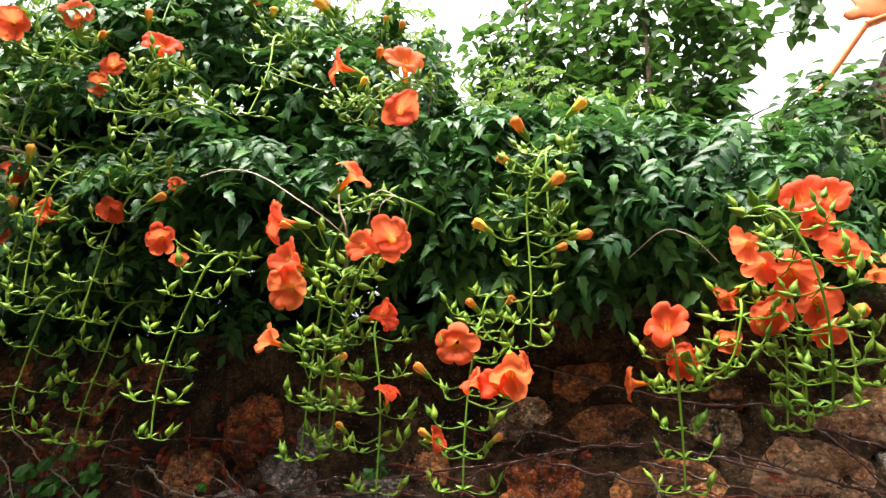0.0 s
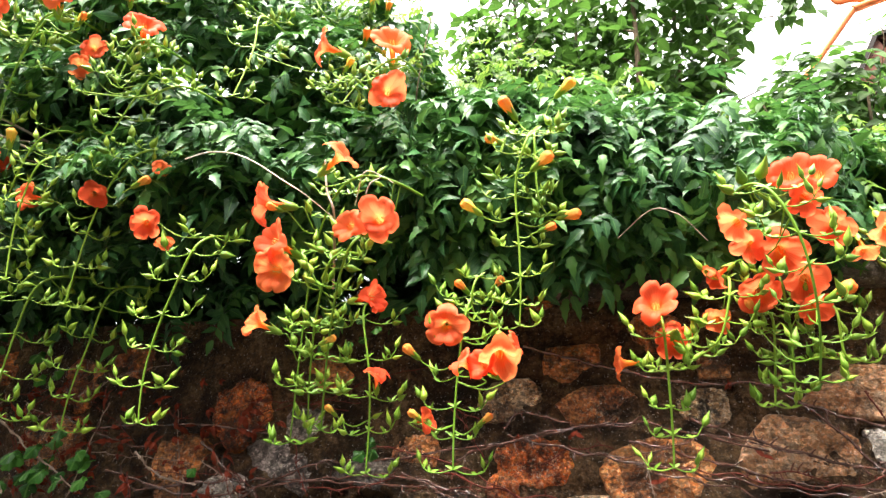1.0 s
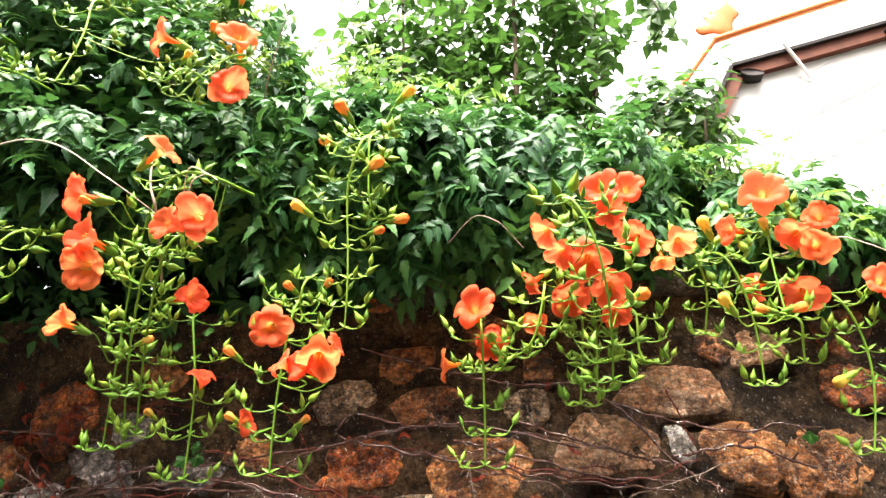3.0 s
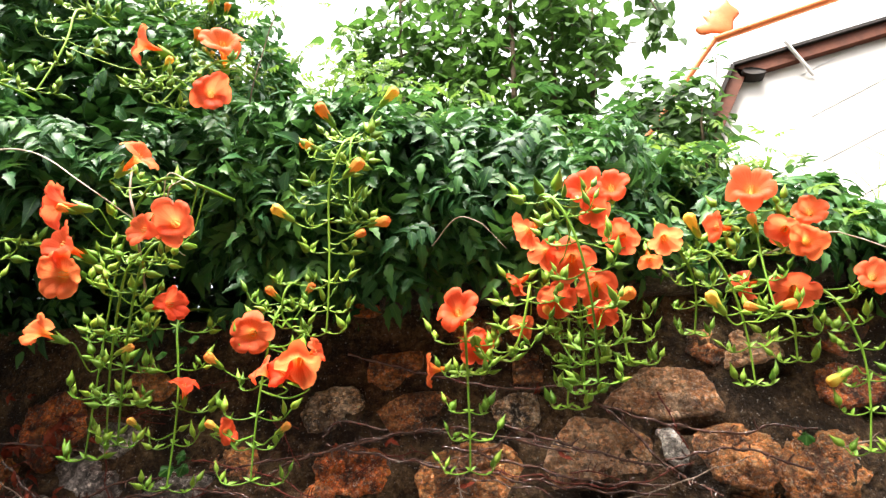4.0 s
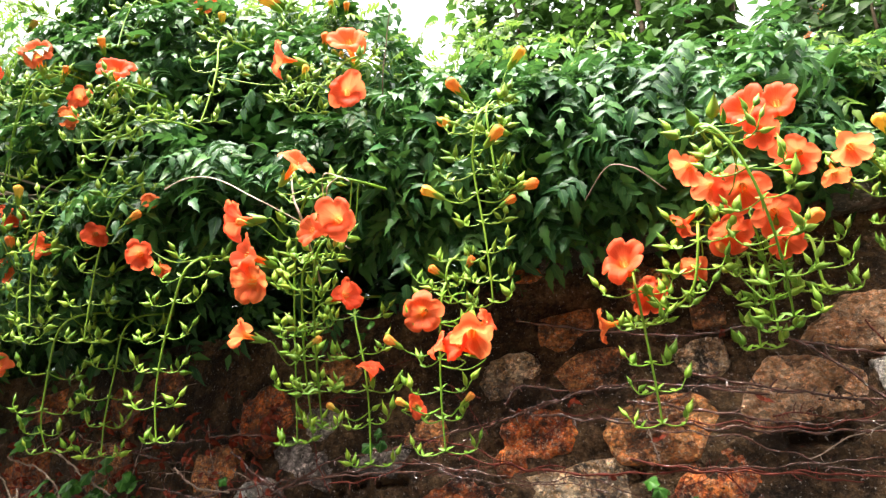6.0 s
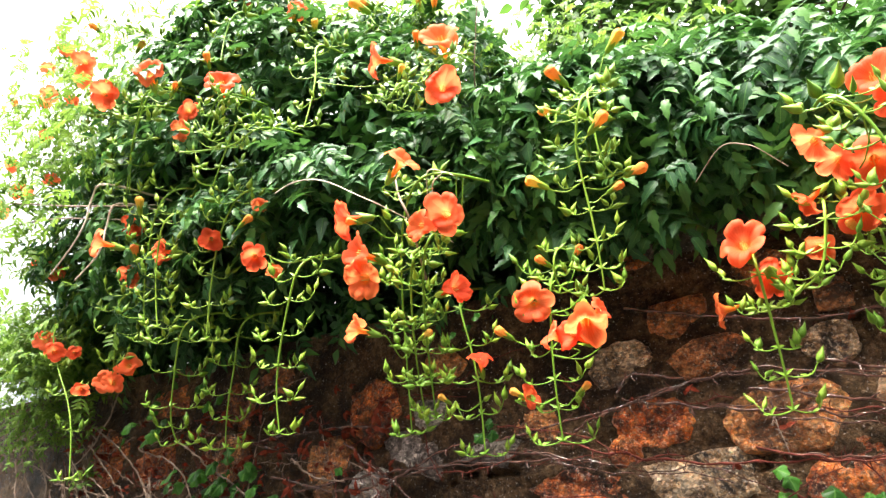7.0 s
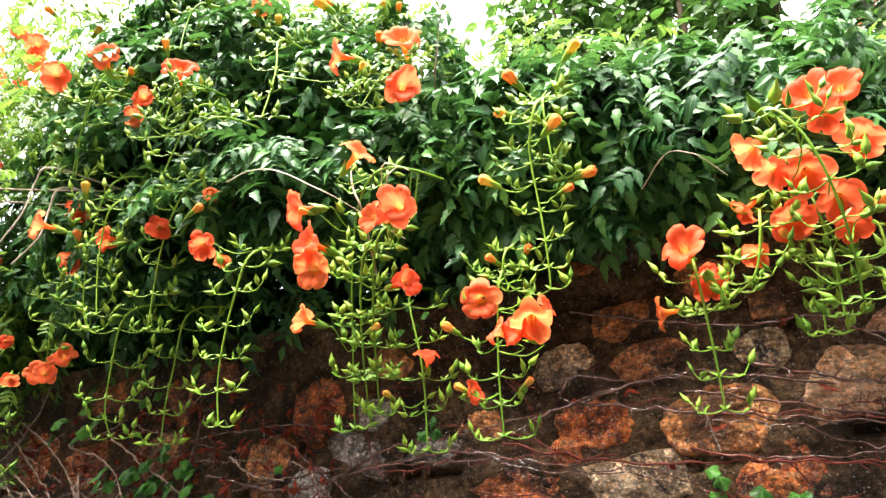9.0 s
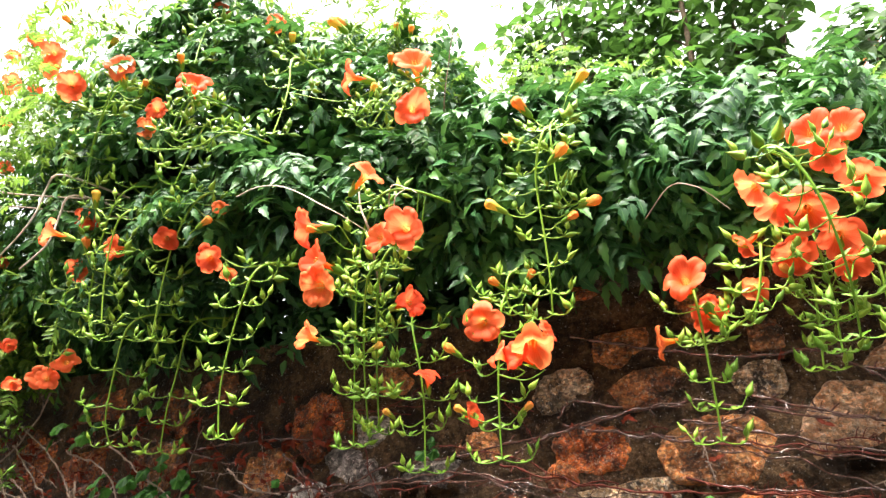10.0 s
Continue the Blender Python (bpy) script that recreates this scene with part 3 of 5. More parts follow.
for i, q in enumerate(spine):
    t = i / 21
    wide = 0.014 + 0.095 * math.sin(math.pi * t) ** 1.3 + 0.022 * math.sin(19 * t)
    d = (spine[min(i + 1, 21)] - spine[max(i - 1, 0)]).normalized()
    side = Vector((-d.z, 0, d.x))
    for j in range(10):
        a = 2 * math.pi * j / 10
        rows.append(q + side * (wide * math.cos(a) + 0.02 * math.sin(math.pi * t)) + Vector((0, 0.014 * math.sin(a), 0)))
s.grid(rows, 22, 10, True)
part("ornament", s.mesh("ornament", [M_ORANGE]), trim)
post = Shape()
post.tube([(0.965, 3.5, 0), (0.965, 3.5, 1.98), (0.965, 3.5, 3.760)], 0.02, 0.016, 8)
part("post", post.mesh("post", [M_ORANGE]), trim)


# ---- trumpet vine: stems and foliage ----
vine = tagged(new("trumpet_vine"), "trumpet vine with dark green pinnate leaves sprawling over the wall", "vine")

# lumps of foliage: centre, radii
LUMPS = [
    ((-1.20, 1.45, 2.52), (0.65, 0.48, 0.68)),
    ((-0.66, 1.52, 2.50), (0.45, 0.46, 0.56)),
    ((-0.14, 1.60, 2.30), (0.45, 0.42, 0.34)),
    ((0.38, 1.66, 2.28), (0.48, 0.46, 0.32)),
    ((0.82, 1.66, 2.16), (0.36, 0.38, 0.25)),
    ((1.30, 1.62, 2.10), (0.50, 0.30, 0.20)),
    ((-1.75, 1.48, 2.45), (0.42, 0.42, 0.55)),
    ((2.10, 1.62, 2.10), (0.60, 0.30, 0.20)),
    ((-0.92, 1.62, 2.20), (0.40, 0.32, 0.26)),
    ((-0.40, 1.66, 2.22), (0.40, 0.32, 0.26)),
    ((-1.25, 1.24, 2.76), (0.50, 0.30, 0.42)),
    ((-2.35, 1.62, 2.24), (0.45, 0.28, 0.34)),
    ((-0.78, 1.44, 2.80), (0.30, 0.25, 0.34)),
    ((-1.15, 1.26, 3.06), (0.30, 0.26, 0.24)),
    ((-0.80, 1.28, 2.33), (0.52, 0.26, 0.22)),
    ((-0.16, 1.38, 2.34), (0.42, 0.24, 0.20)),
    ((-0.98, 1.21, 2.79), (0.33, 0.22, 0.18)),
]


def depth_in(q, skip):
    """How deep a point lies in the other lumps: over 0 inside."""
    best = -9.0
    for i, (c, r) in enumerate(LUMPS):
        if i != skip:
            best = max(best, 1 - math.sqrt(sum(((a - b) / s) ** 2 for a, b, s in zip(q, c, r))))
    return best


def leaf_places(count, seed, shells, sizes, spread, gaps=True):
    rng = random.Random(seed)
    out = []
    areas = [r[0] * r[2] + r[0] * r[1] + r[1] * r[2] for _, r in LUMPS]
    while len(out) < count:
        k = rng.choices(range(len(LUMPS)), areas)[0]
        c, r = LUMPS[k]
        n = Vector((rng.gauss(0, 1), rng.gauss(0, 1), rng.gauss(0, 1))).normalized()
        swell = 0.24 * noise.noise((n.x * 3.0 + k, n.y * 3.0, n.z * 3.0)) + 0.30 * noise.noise((n.x * 7.0, n.y * 7.0 + k, n.z * 7.0))
        f = 1.0 + (min(swell, 0.05) if n.y < 0.2 else min(swell, 0.2)) - rng.uniform(*shells)
        q = Vector((c[0] + n.x * r[0] * f, c[1] + n.y * r[1] * f, c[2] + n.z * r[2] * f))
        if q.z < 2.0 + 0.14 * noise.noise((q.x * 6, q.y * 6, 2.0)) or (n.y > 0.55 and rng.random() < 0.8) or depth_in(q, k) > 0.25:
            continue
        if gaps and noise.noise(q * 8.0) + 0.6 * noise.noise(q * 17.0) < rng.uniform(-0.12, 0.05) + (0.14 if q.x < -0.2 else 0.0):
            continue
        if 0.05 < q.x < 0.35 and q.y < 1.5 and q.z < 2.07:
            continue
        if q.x > 0.35 and q.y < 1.55 and q.z < 2.10 + 0.06 * noise.noise((q.x * 7, 1.0, 5.0)):
            continue
        # a dark hollow under the overhang
        if q.x < 0.05 and q.y < 1.66 and q.z < (2.10 if q.x > -0.35 else 2.20 if q.y > 1.24 else 2.12) + 0.12 * noise.noise((q.x * 5, 3.0, 1.0)) + rng.uniform(-0.05, 0.03):
            continue
        if gaps and ((q.x + 0.82) / 0.38) ** 2 + ((q.y - 1.1) / 0.36) ** 2 + ((q.z - 2.49) / 0.15) ** 2 < 1 and rng.random() < 0.9:
            continue
        if q.x < -2.15 and q.z > 2.3:
            continue
        if -2.1 < q.x < -1.55 and q.z < 2.22 and q.y < 1.42 or (not gaps and q.z > 2.65 and rng.random() < 0.55):
            continue
        outward = Vector((n.x / r[0], n.y / r[1], n.z / r[2])).normalized()
        face = (outward * (0.8 if gaps else 0.2) + Vector((rng.gauss(0, spread), rng.gauss(0, spread), (0.55 if gaps else 0.9) + rng.gauss(0, spread)))).normalized()
        tip = (outward * 0.5 + Vector((rng.uniform(-1, 1), -0.3, -0.32))).normalized()
        tip = (tip - face * tip.dot(face)).normalized()
        size = rng.uniform(*sizes)
        m = Matrix((tip.cross(face), tip, face)).transposed().to_4x4() @ Matrix.Diagonal((size, size, size, 1))
        out.append((Matrix.Translation(q - tip * 0.06) @ m, rng.randrange(6)))
    return out


NEAR = [compound_leaf(k, 3 + k % 3, 0.105 + 0.010 * k, 0.043, 7) for k in range(6)]
FAR = [compound_leaf(20 + k, 3, 0.115, 0.052, 3) for k in range(6)]
part("foliage", scatter(NEAR, leaf_places(4900, 2, (0.0, 0.22), (0.6, 1.0), 0.4), "foliage", M_LEAF), vine, kind="stuff")
deep = random.Random(41)
back = []
for _ in range(5400):
    q = Vector((deep.uniform(-2.1, 0.2), deep.uniform(1.76, 2.06), deep.uniform(2.08, 2.85)))
    if deep.random() < 0.14:
        q = Vector((deep.uniform(-2.0, -1.2), deep.uniform(1.42, 1.75), deep.uniform(2.22, 2.75)))
    elif deep.random() < 0.10:
        q = Vector((deep.uniform(-1.95, -1.35), deep.uniform(1.3, 1.55), deep.uniform(2.5, 2.98)))
    elif deep.random() < 0.25:
        q = Vector((deep.uniform(-1.5, -0.5), deep.uniform(1.4, 1.72), deep.uniform(2.5, 2.86)))
    face = Vector((deep.gauss(0, 0.4), -0.25 + deep.gauss(0, 0.3), 1)).normalized()
    tip = Vector((deep.uniform(-1, 1), -0.2, -0.7))
    tip = (tip - face * tip.dot(face)).normalized()
    size = deep.uniform(0.9, 1.3)
    back.append((Matrix.Translation(q) @ Matrix((tip.cross(face), tip, face)).transposed().to_4x4() @ Matrix.Diagonal((size, size, size, 1)), deep.randrange(6)))
for _ in range(70):
    q = Vector((deep.uniform(-1.9, -0.3), deep.uniform(1.38, 1.52), 2.13 + deep.gauss(0, 0.05)))
    face = Vector((deep.gauss(0, 0.4), -1, 0.3 + deep.gauss(0, 0.4))).normalized()
    tip = Vector((deep.uniform(-1, 1), -0.2, -0.8))
    tip = (tip - face * tip.dot(face)).normalized()
    size = deep.uniform(0.6, 1.0)
    back.append((Matrix.Translation(q) @ Matrix((tip.cross(face), tip, face)).transposed().to_4x4() @ Matrix.Diagonal((size, size, size, 1)), deep.randrange(6)))
part("back_foliage", scatter(FAR, back, "back_foliage", M_LEAF), vine, kind="stuff")
part("inner_foliage", scatter(FAR, leaf_places(4800, 3, (0.33, 0.72), (0.85, 1.25), 0.5, False), "inner_foliage", M_LEAF), vine, kind="stuff")
YOUNG = [compound_leaf(60 + k, 3, 0.085, 0.034, 4) for k in range(6)]
rng = random.Random(17)
places = []
# the group near x 0.62 also stands in for sheen on the hedge top
for cx, cy, cz, rx, ry, rz, n in ((-1.75, 1.20, 2.55, 0.42, 0.30, 0.60, 230), (-1.62, 1.0, 2.75, 0.35, 0.15, 0.45, 110), (-1.85, 1.10, 2.85, 0.26, 0.16, 0.34, 240), (-2.0, 1.12, 2.58, 0.22, 0.15, 0.3, 130), (-1.45, 1.12, 3.16, 0.35, 0.2, 0.14, 110), (-2.05, 1.40, 2.30, 0.35, 0.20, 0.35, 110), (-2.42, 1.34, 2.12, 0.50, 0.14, 0.20, 520), (-2.12, 1.30, 2.20, 0.26, 0.10, 0.18, 260), (-2.30, 1.36, 1.95, 0.3, 0.06, 0.12, 130), (-2.12, 1.38, 1.92, 0.24, 0.06, 0.14, 170), (-1.93, 1.42, 1.74, 0.04, 0.03, 0.05, 14), (-0.35, 1.35, 2.72, 0.25, 0.2, 0.16, 40), (-1.3, 1.3, 3.05, 0.6, 0.3, 0.25, 70), (-0.05, 1.6, 2.72, 0.30, 0.2, 0.12, 60), (-0.30, 1.55, 2.84, 0.34, 0.10, 0.13, 150), (0.35, 1.70, 2.62, 0.40, 0.2, 0.10, 50), (1.1, 1.55, 2.30, 0.4, 0.2, 0.08, 40), (0.9, 1.35, 2.14, 0.35, 0.12, 0.08, 30), (0.62, 1.54, 2.36, 0.32, 0.13, 0.11, 280), (-0.68, 1.32, 3.01, 0.32, 0.16, 0.17, 230), (-1.75, 1.22, 2.90, 0.30, 0.2, 0.34, 160), (-2.10, 1.12, 3.15, 0.34, 0.2, 0.32, 250), (-2.45, 1.40, 2.30, 0.5, 0.12, 0.14, 380)):
    for _ in range(n):
        q = Vector((cx + rng.uniform(-1, 1) * rx, cy + rng.uniform(-1, 1) * ry, cz + max(-1.1, min(1.1, rng.gauss(0, 0.5))) * rz))
        face = Vector((rng.gauss(0, 0.5), -0.6 + rng.gauss(0, 0.4), 0.8)).normalized()
        tip = Vector((rng.gauss(0, 1), -0.2, rng.gauss(-0.3, 0.5)))
        tip = (tip - face * tip.dot(face)).normalized()
        size = rng.uniform(0.6, 1.15) * (0.55 if cx < -1.8 and cz < 2.2 else 0.8)
        places.append((Matrix.Translation(q) @ Matrix((tip.cross(face), tip, face)).transposed().to_4x4() @ Matrix.Diagonal((size, size, size, 1)), rng.randrange(6)))
part("young_foliage", scatter(YOUNG, places, "young_foliage", M_YOUNG), vine, None, "loose light green young leaves, some standing in for sheen", "stuff")
NEAR_MESH = [s.mesh("leaf", [M_LEAF_ONE]) for s in NEAR]
for m, k in leaf_places(290, 7, (-0.16, 0.08), (0.68, 1.05), 0.3):
    if m.translation.y < 1.5:
        part("leaf", NEAR_MESH[k], vine, m)

# leaves that hang over the top edge of the wall
rng = random.Random(53)
HANGING = [compound_leaf(80 + k, 3 + k % 2, 0.105 + 0.008 * k, 0.046, 7).mesh("leaf", [M_LEAF_ONE]) for k in range(6)]
for k in range(80):
    x = rng.uniform(-0.30, 0.40) if k < 55 else rng.uniform(-1.3, -0.3)
    low = 2.10 if x > -0.3 else 2.20
    q = Vector((x, rng.uniform(1.27, 1.42), low + rng.uniform(0.0, 0.17)))
    face = Vector((rng.gauss(0, 0.35), -1, 0.45 + rng.gauss(0, 0.25))).normalized()
    tip = Vector((rng.gauss(0, 0.6), -0.25, -1))
    tip = (tip - face * tip.dot(face)).normalized()
    part("leaf", rng.choice(HANGING), vine, Matrix.Translation(q) @ Matrix((tip.cross(face), tip, face)).transposed().to_4x4() @ Matrix.Scale(rng.uniform(0.75, 1.0), 4))

# thin green shoots standing out of the top
rng = random.Random(23)
for k in range(26):
    x = rng.uniform(0.2, 1.4) if k < 16 else rng.uniform(-1.9, -1.0)
    y, z = rng.uniform(1.42, 1.62), (2.28 if k < 16 else 2.9)
    s = Shape()
    s.tube(glide([(x, y + 0.08, z - 0.2), (x + 0.02, y, z), (x + rng.uniform(-0.1, 0.14), y - 0.03, z + rng.uniform(0.08, 0.2))], 10), 0.0018, 0.0008, 5)
    part("shoot", s.mesh("shoot", [M_STEM]), vine)

# woody stems inside the vine
rng = random.Random(11)
for x0, x1, top in ((-1.5, -1.2, 2.7), (-1.0, -0.7, 2.75), (-0.5, -0.3, 2.6), (0.1, 0.3, 2.35), (0.6, 0.8, 2.3)):
    s = Shape()
    s.tube(glide([(x0, 1.98, 0.0), (x0 + 0.05, 1.97, 1.2), (x0 * 0.6 + x1 * 0.4, 1.94, 2.15), (x1, 1.6, top - 0.1), (x1 + 0.12, 1.35, top - 0.15)], 24), 0.022, 0.006, 8)
    part("woody_stem", s.mesh("woody_stem", [M_BARK]), vine)


def twig(points, r, material, label):
    s = Shape()
    s.tube(glide(points, 22), r, r * 0.6, 6)
    part("dry_twig", s.mesh("dry_twig", [material]), vine, None, label)


twig([(-0.69, 1.0, 2.22), (-0.64, 1.0, 2.23), (-0.58, 1.0, 2.22), (-0.52, 1.0, 2.19), (-0.45, 1.0, 2.14), (-0.39, 1.02, 2.10), (-0.34, 1.2, 2.08)], 0.0016, M_TWIG_PALE, "pale dry arching twig")
twig([(-0.34, 1.1, 2.13), (-0.29, 1.02, 2.15), (-0.25, 1.02, 2.135), (-0.23, 1.02, 2.12)], 0.0014, M_TWIG_PALE, "pale dry twig")
twig([(-0.31, 1.1, 2.05), (-0.28, 1.02, 2.11), (-0.25, 1.01, 2.13)], 0.0014, M_TWIG_PALE, "pale dry twig")
twig([(-1.30, 1.15, 2.46), (-1.37, 0.98, 2.46), (-1.43, 0.98, 2.43), (-1.44, 0.98, 2.35), (-1.48, 0.98, 2.29), (-1.56, 0.98, 2.22)], 0.0036, M_TWIG_PALE, "pale dry twig")
twig([(-1.26, 1.1, 2.39), (-1.29, 0.98, 2.37), (-1.32, 0.98, 2.31), (-1.33, 0.98, 2.23), (-1.42, 0.98, 2.17)], 0.0036, M_TWIG_PALE, "pale dry twig")
twig([(-2.0, 1.0, 2.60), (-1.85, 1.0, 2.55), (-1.61, 1.0, 2.47), (-1.35, 1.0, 2.39), (-1.2, 1.05, 2.37)], 0.0032, M_TWIG_GREY, "brown dry twig")
twig([(-2.0, 1.02, 2.52), (-1.70, 1.02, 2.46), (-1.40, 1.02, 2.37), (-1.2, 1.1, 2.34)], 0.0028, M_TWIG_GREY, "brown dry twig")
twig([(-0.31, 1.32, 2.40), (-0.29, 1.25, 2.53), (-0.28, 1.25, 2.67), (-0.27, 1.25, 2.77), (-0.25, 1.25, 2.84)], 0.002, M_BARK, "dark upright twig")
twig([(0.16, 1.25, 2.09), (0.22, 1.15, 2.09), (0.26, 1.15, 2.08), (0.28, 1.15, 2.06), (0.31, 1.17, 2.03)], 0.0011, M_TWIG_GREY, "brown bare twig")
twig([(0.80, 1.35, 2.07), (0.88, 1.25, 2.06), (0.93, 1.25, 2.05), (1.0, 1.25, 2.01)], 0.0017, M_TWIG_PALE, "pale bare twig")
twig([(-0.44, 1.25, 2.02), (-0.36, 1.06, 2.08), (-0.38, 1.05, 2.14), (-0.40, 1.06, 2.22)], 0.003, M_TWIG_GREY, "brown bare twig")

# ---- flower sprays ----


def corolla(seed):
    """A trumpet: narrow tube, wide throat, five broad rounded lobes; opens to +Z, rim near z = 0, 1 across."""
    rng = random.Random(seed)
    s = Shape()
    nu, nv = 14, 60
    lobes = [rng.uniform(0.93, 1.10) for _ in range(5)]
    cleft = rng.uniform(0.16, 0.34)
    curl = [rng.uniform(-0.34, 0.05) for _ in range(5)]
    narrow, lean = rng.uniform(0.84, 1.0), rng.uniform(-0.12, 0.2)
    rows, uvs = [], []
    for i in range(nu):
        u = i / (nu - 1)
        for j in range(nv):
            a = 2 * math.pi * j / nv
            k = int(((a / (2 * math.pi)) * 5) % 5)
            nxt = ((a / (2 * math.pi)) * 5) % 1.0
            c = abs(math.cos(2.5 * a - math.pi / 2))
            if u < 0.45:
                t = u / 0.45
                r = 0.05 + 0.045 * t ** 1.5
                z = -0.74 + 0.46 * t
            else:
                t = (u - 0.45) / 0.55
                notch = 1 - cleft * (1 - c) ** 3.2 * t ** 1.5 + 0.05 * c ** 8 * t
                near_lobe = lobes[k] * (1 - (2 * nxt - 1) ** 2) + (2 * nxt - 1) ** 2
                r = 0.095 + 0.415 * near_lobe * t ** 0.9 * notch
                z = -0.28 + 0.36 * math.sin(t * 1.6) - 0.10 * t * t + curl[k] * t * t * c - 0.10 * (1 - c) ** 2 * t + 0.05 * math.sin(3 * a + seed) * t + (0.014 * math.sin(13 * a + 2 * seed) + 0.008 * math.sin(23 * a + seed)) * t ** 3 - 0.045 * max(0.0, 1 - abs(2 * nxt - 1) * 5) * t * (1 - 0.4 * t)
            fold = max(0.0, (u - 0.5) / 0.5)
            rows.append((r * math.cos(a) * (1 - (1 - narrow) * fold), r * math.sin(a), z + lean * fold * r * math.sin(a)))
            uvs.append((u, j / nv))
    s.grid(rows, nu, nv, True, uvs=uvs)
    return s.mesh("flower", [M_PETAL])


def calyx_shape():
    s = Shape()
    rows = []
    for i, (z, r) in enumerate(((-0.98, 0.015), (-0.93, 0.07), (-0.82, 0.10), (-0.70, 0.115), (-0.56, 0.14))):
        for j in range(10):
            a = 2 * math.pi * j / 10
            zz, rr = z, r
            if i == 4:
                zz, rr = (z + 0.06, r * 1.25) if j % 2 else (z - 0.14, r * 0.95)
            rows.append((rr * math.cos(a), rr * math.sin(a), zz))
    s.grid(rows, 5, 10, True)
    return s.mesh("calyx", [M_CALYX])


def stamens_shape():
    s = Shape()
    for k in range(4):
        a = k * 1.57 + 0.4
        s.tube([(0.03 * math.cos(a), 0.03 * math.sin(a), -0.6), (0.08 * math.cos(a), 0.08 * math.sin(a), -0.3), (0.05 * math.cos(a), 0.05 * math.sin(a), -0.16)], 0.008, 0.012, 4)
    return s.mesh("stamen", [M_STAMEN])


def closed_bud(seed):
    """A closed orange bud, crumpled at the tip, out of a green calyx; along +Z, 1 long."""
    rng = random.Random(seed)
    s = Shape()
    rows, uvs = [], []
    prof = ((0.28, 0.10), (0.42, 0.125), (0.56, 0.15), (0.70, 0.185), (0.82, 0.20), (0.92, 0.165), (0.98, 0.09), (0.95, 0.02))
    for i, (z, r) in enumerate(prof):
        for j in range(15):
            a = 2 * math.pi * j / 15
            k = 1 + 0.2 * math.cos(5 * a + 1.4 * z) * (z > 0.4) + rng.uniform(-0.09, 0.09)
            rows.append((r * k * math.cos(a), r * k * math.sin(a), z + rng.uniform(-0.02, 0.02)))
            uvs.append((0.2 + 0.8 * i / 7, j / 15))
    s.grid(rows, len(prof), 15, True, 0, uvs)
    rows = []
    for i, (z, r) in enumerate(((0.0, 0.03), (0.05, 0.09), (0.18, 0.125), (0.34, 0.135), (0.48, 0.15))):
        for j in range(10):
            a = 2 * math.pi * j / 10
            rr, zz = (r * 1.15, z + 0.1) if i == 4 and j % 2 else (r, z - (0.12 if i == 4 else 0))
            rows.append((rr * math.cos(a), rr * math.sin(a), zz))
    s.grid(rows, 5, 10, True, 1)
    return s.mesh("bud", [M_BUD, M_CALYX])


def green_bud_shape(seed, fat):
    """A ribbed, pointed green flower bud along +Z, 1 long."""
    s = Shape()
    rows = []
    for z, r in ((0, 0.03), (0.05, 0.11), (0.16, 0.2), (0.32, 0.23), (0.5, 0.18), (0.68, 0.10), (0.85, 0.045), (1.0, 0.004)):
        for j in range(10):
            a = 2 * math.pi * j / 10
            k = fat * (1.12 if j % 2 else 0.9)
            rows.append((r * k * math.cos(a) + 0.05 * math.sin(3 * z + seed), r * k * math.sin(a), z))
    s.grid(rows, 8, 10, True)
    return s.mesh("green_bud", [M_CALYX])


COROLLAS = [corolla(k) for k in range(7)]
CALYX, STAMENS = calyx_shape(), stamens_shape()
BUDS = [closed_bud(k) for k in range(4)]
GREEN_BUDS = [green_bud_shape(k, f) for k, f in enumerate((0.66, 0.82, 0.98))]
counter = [0]


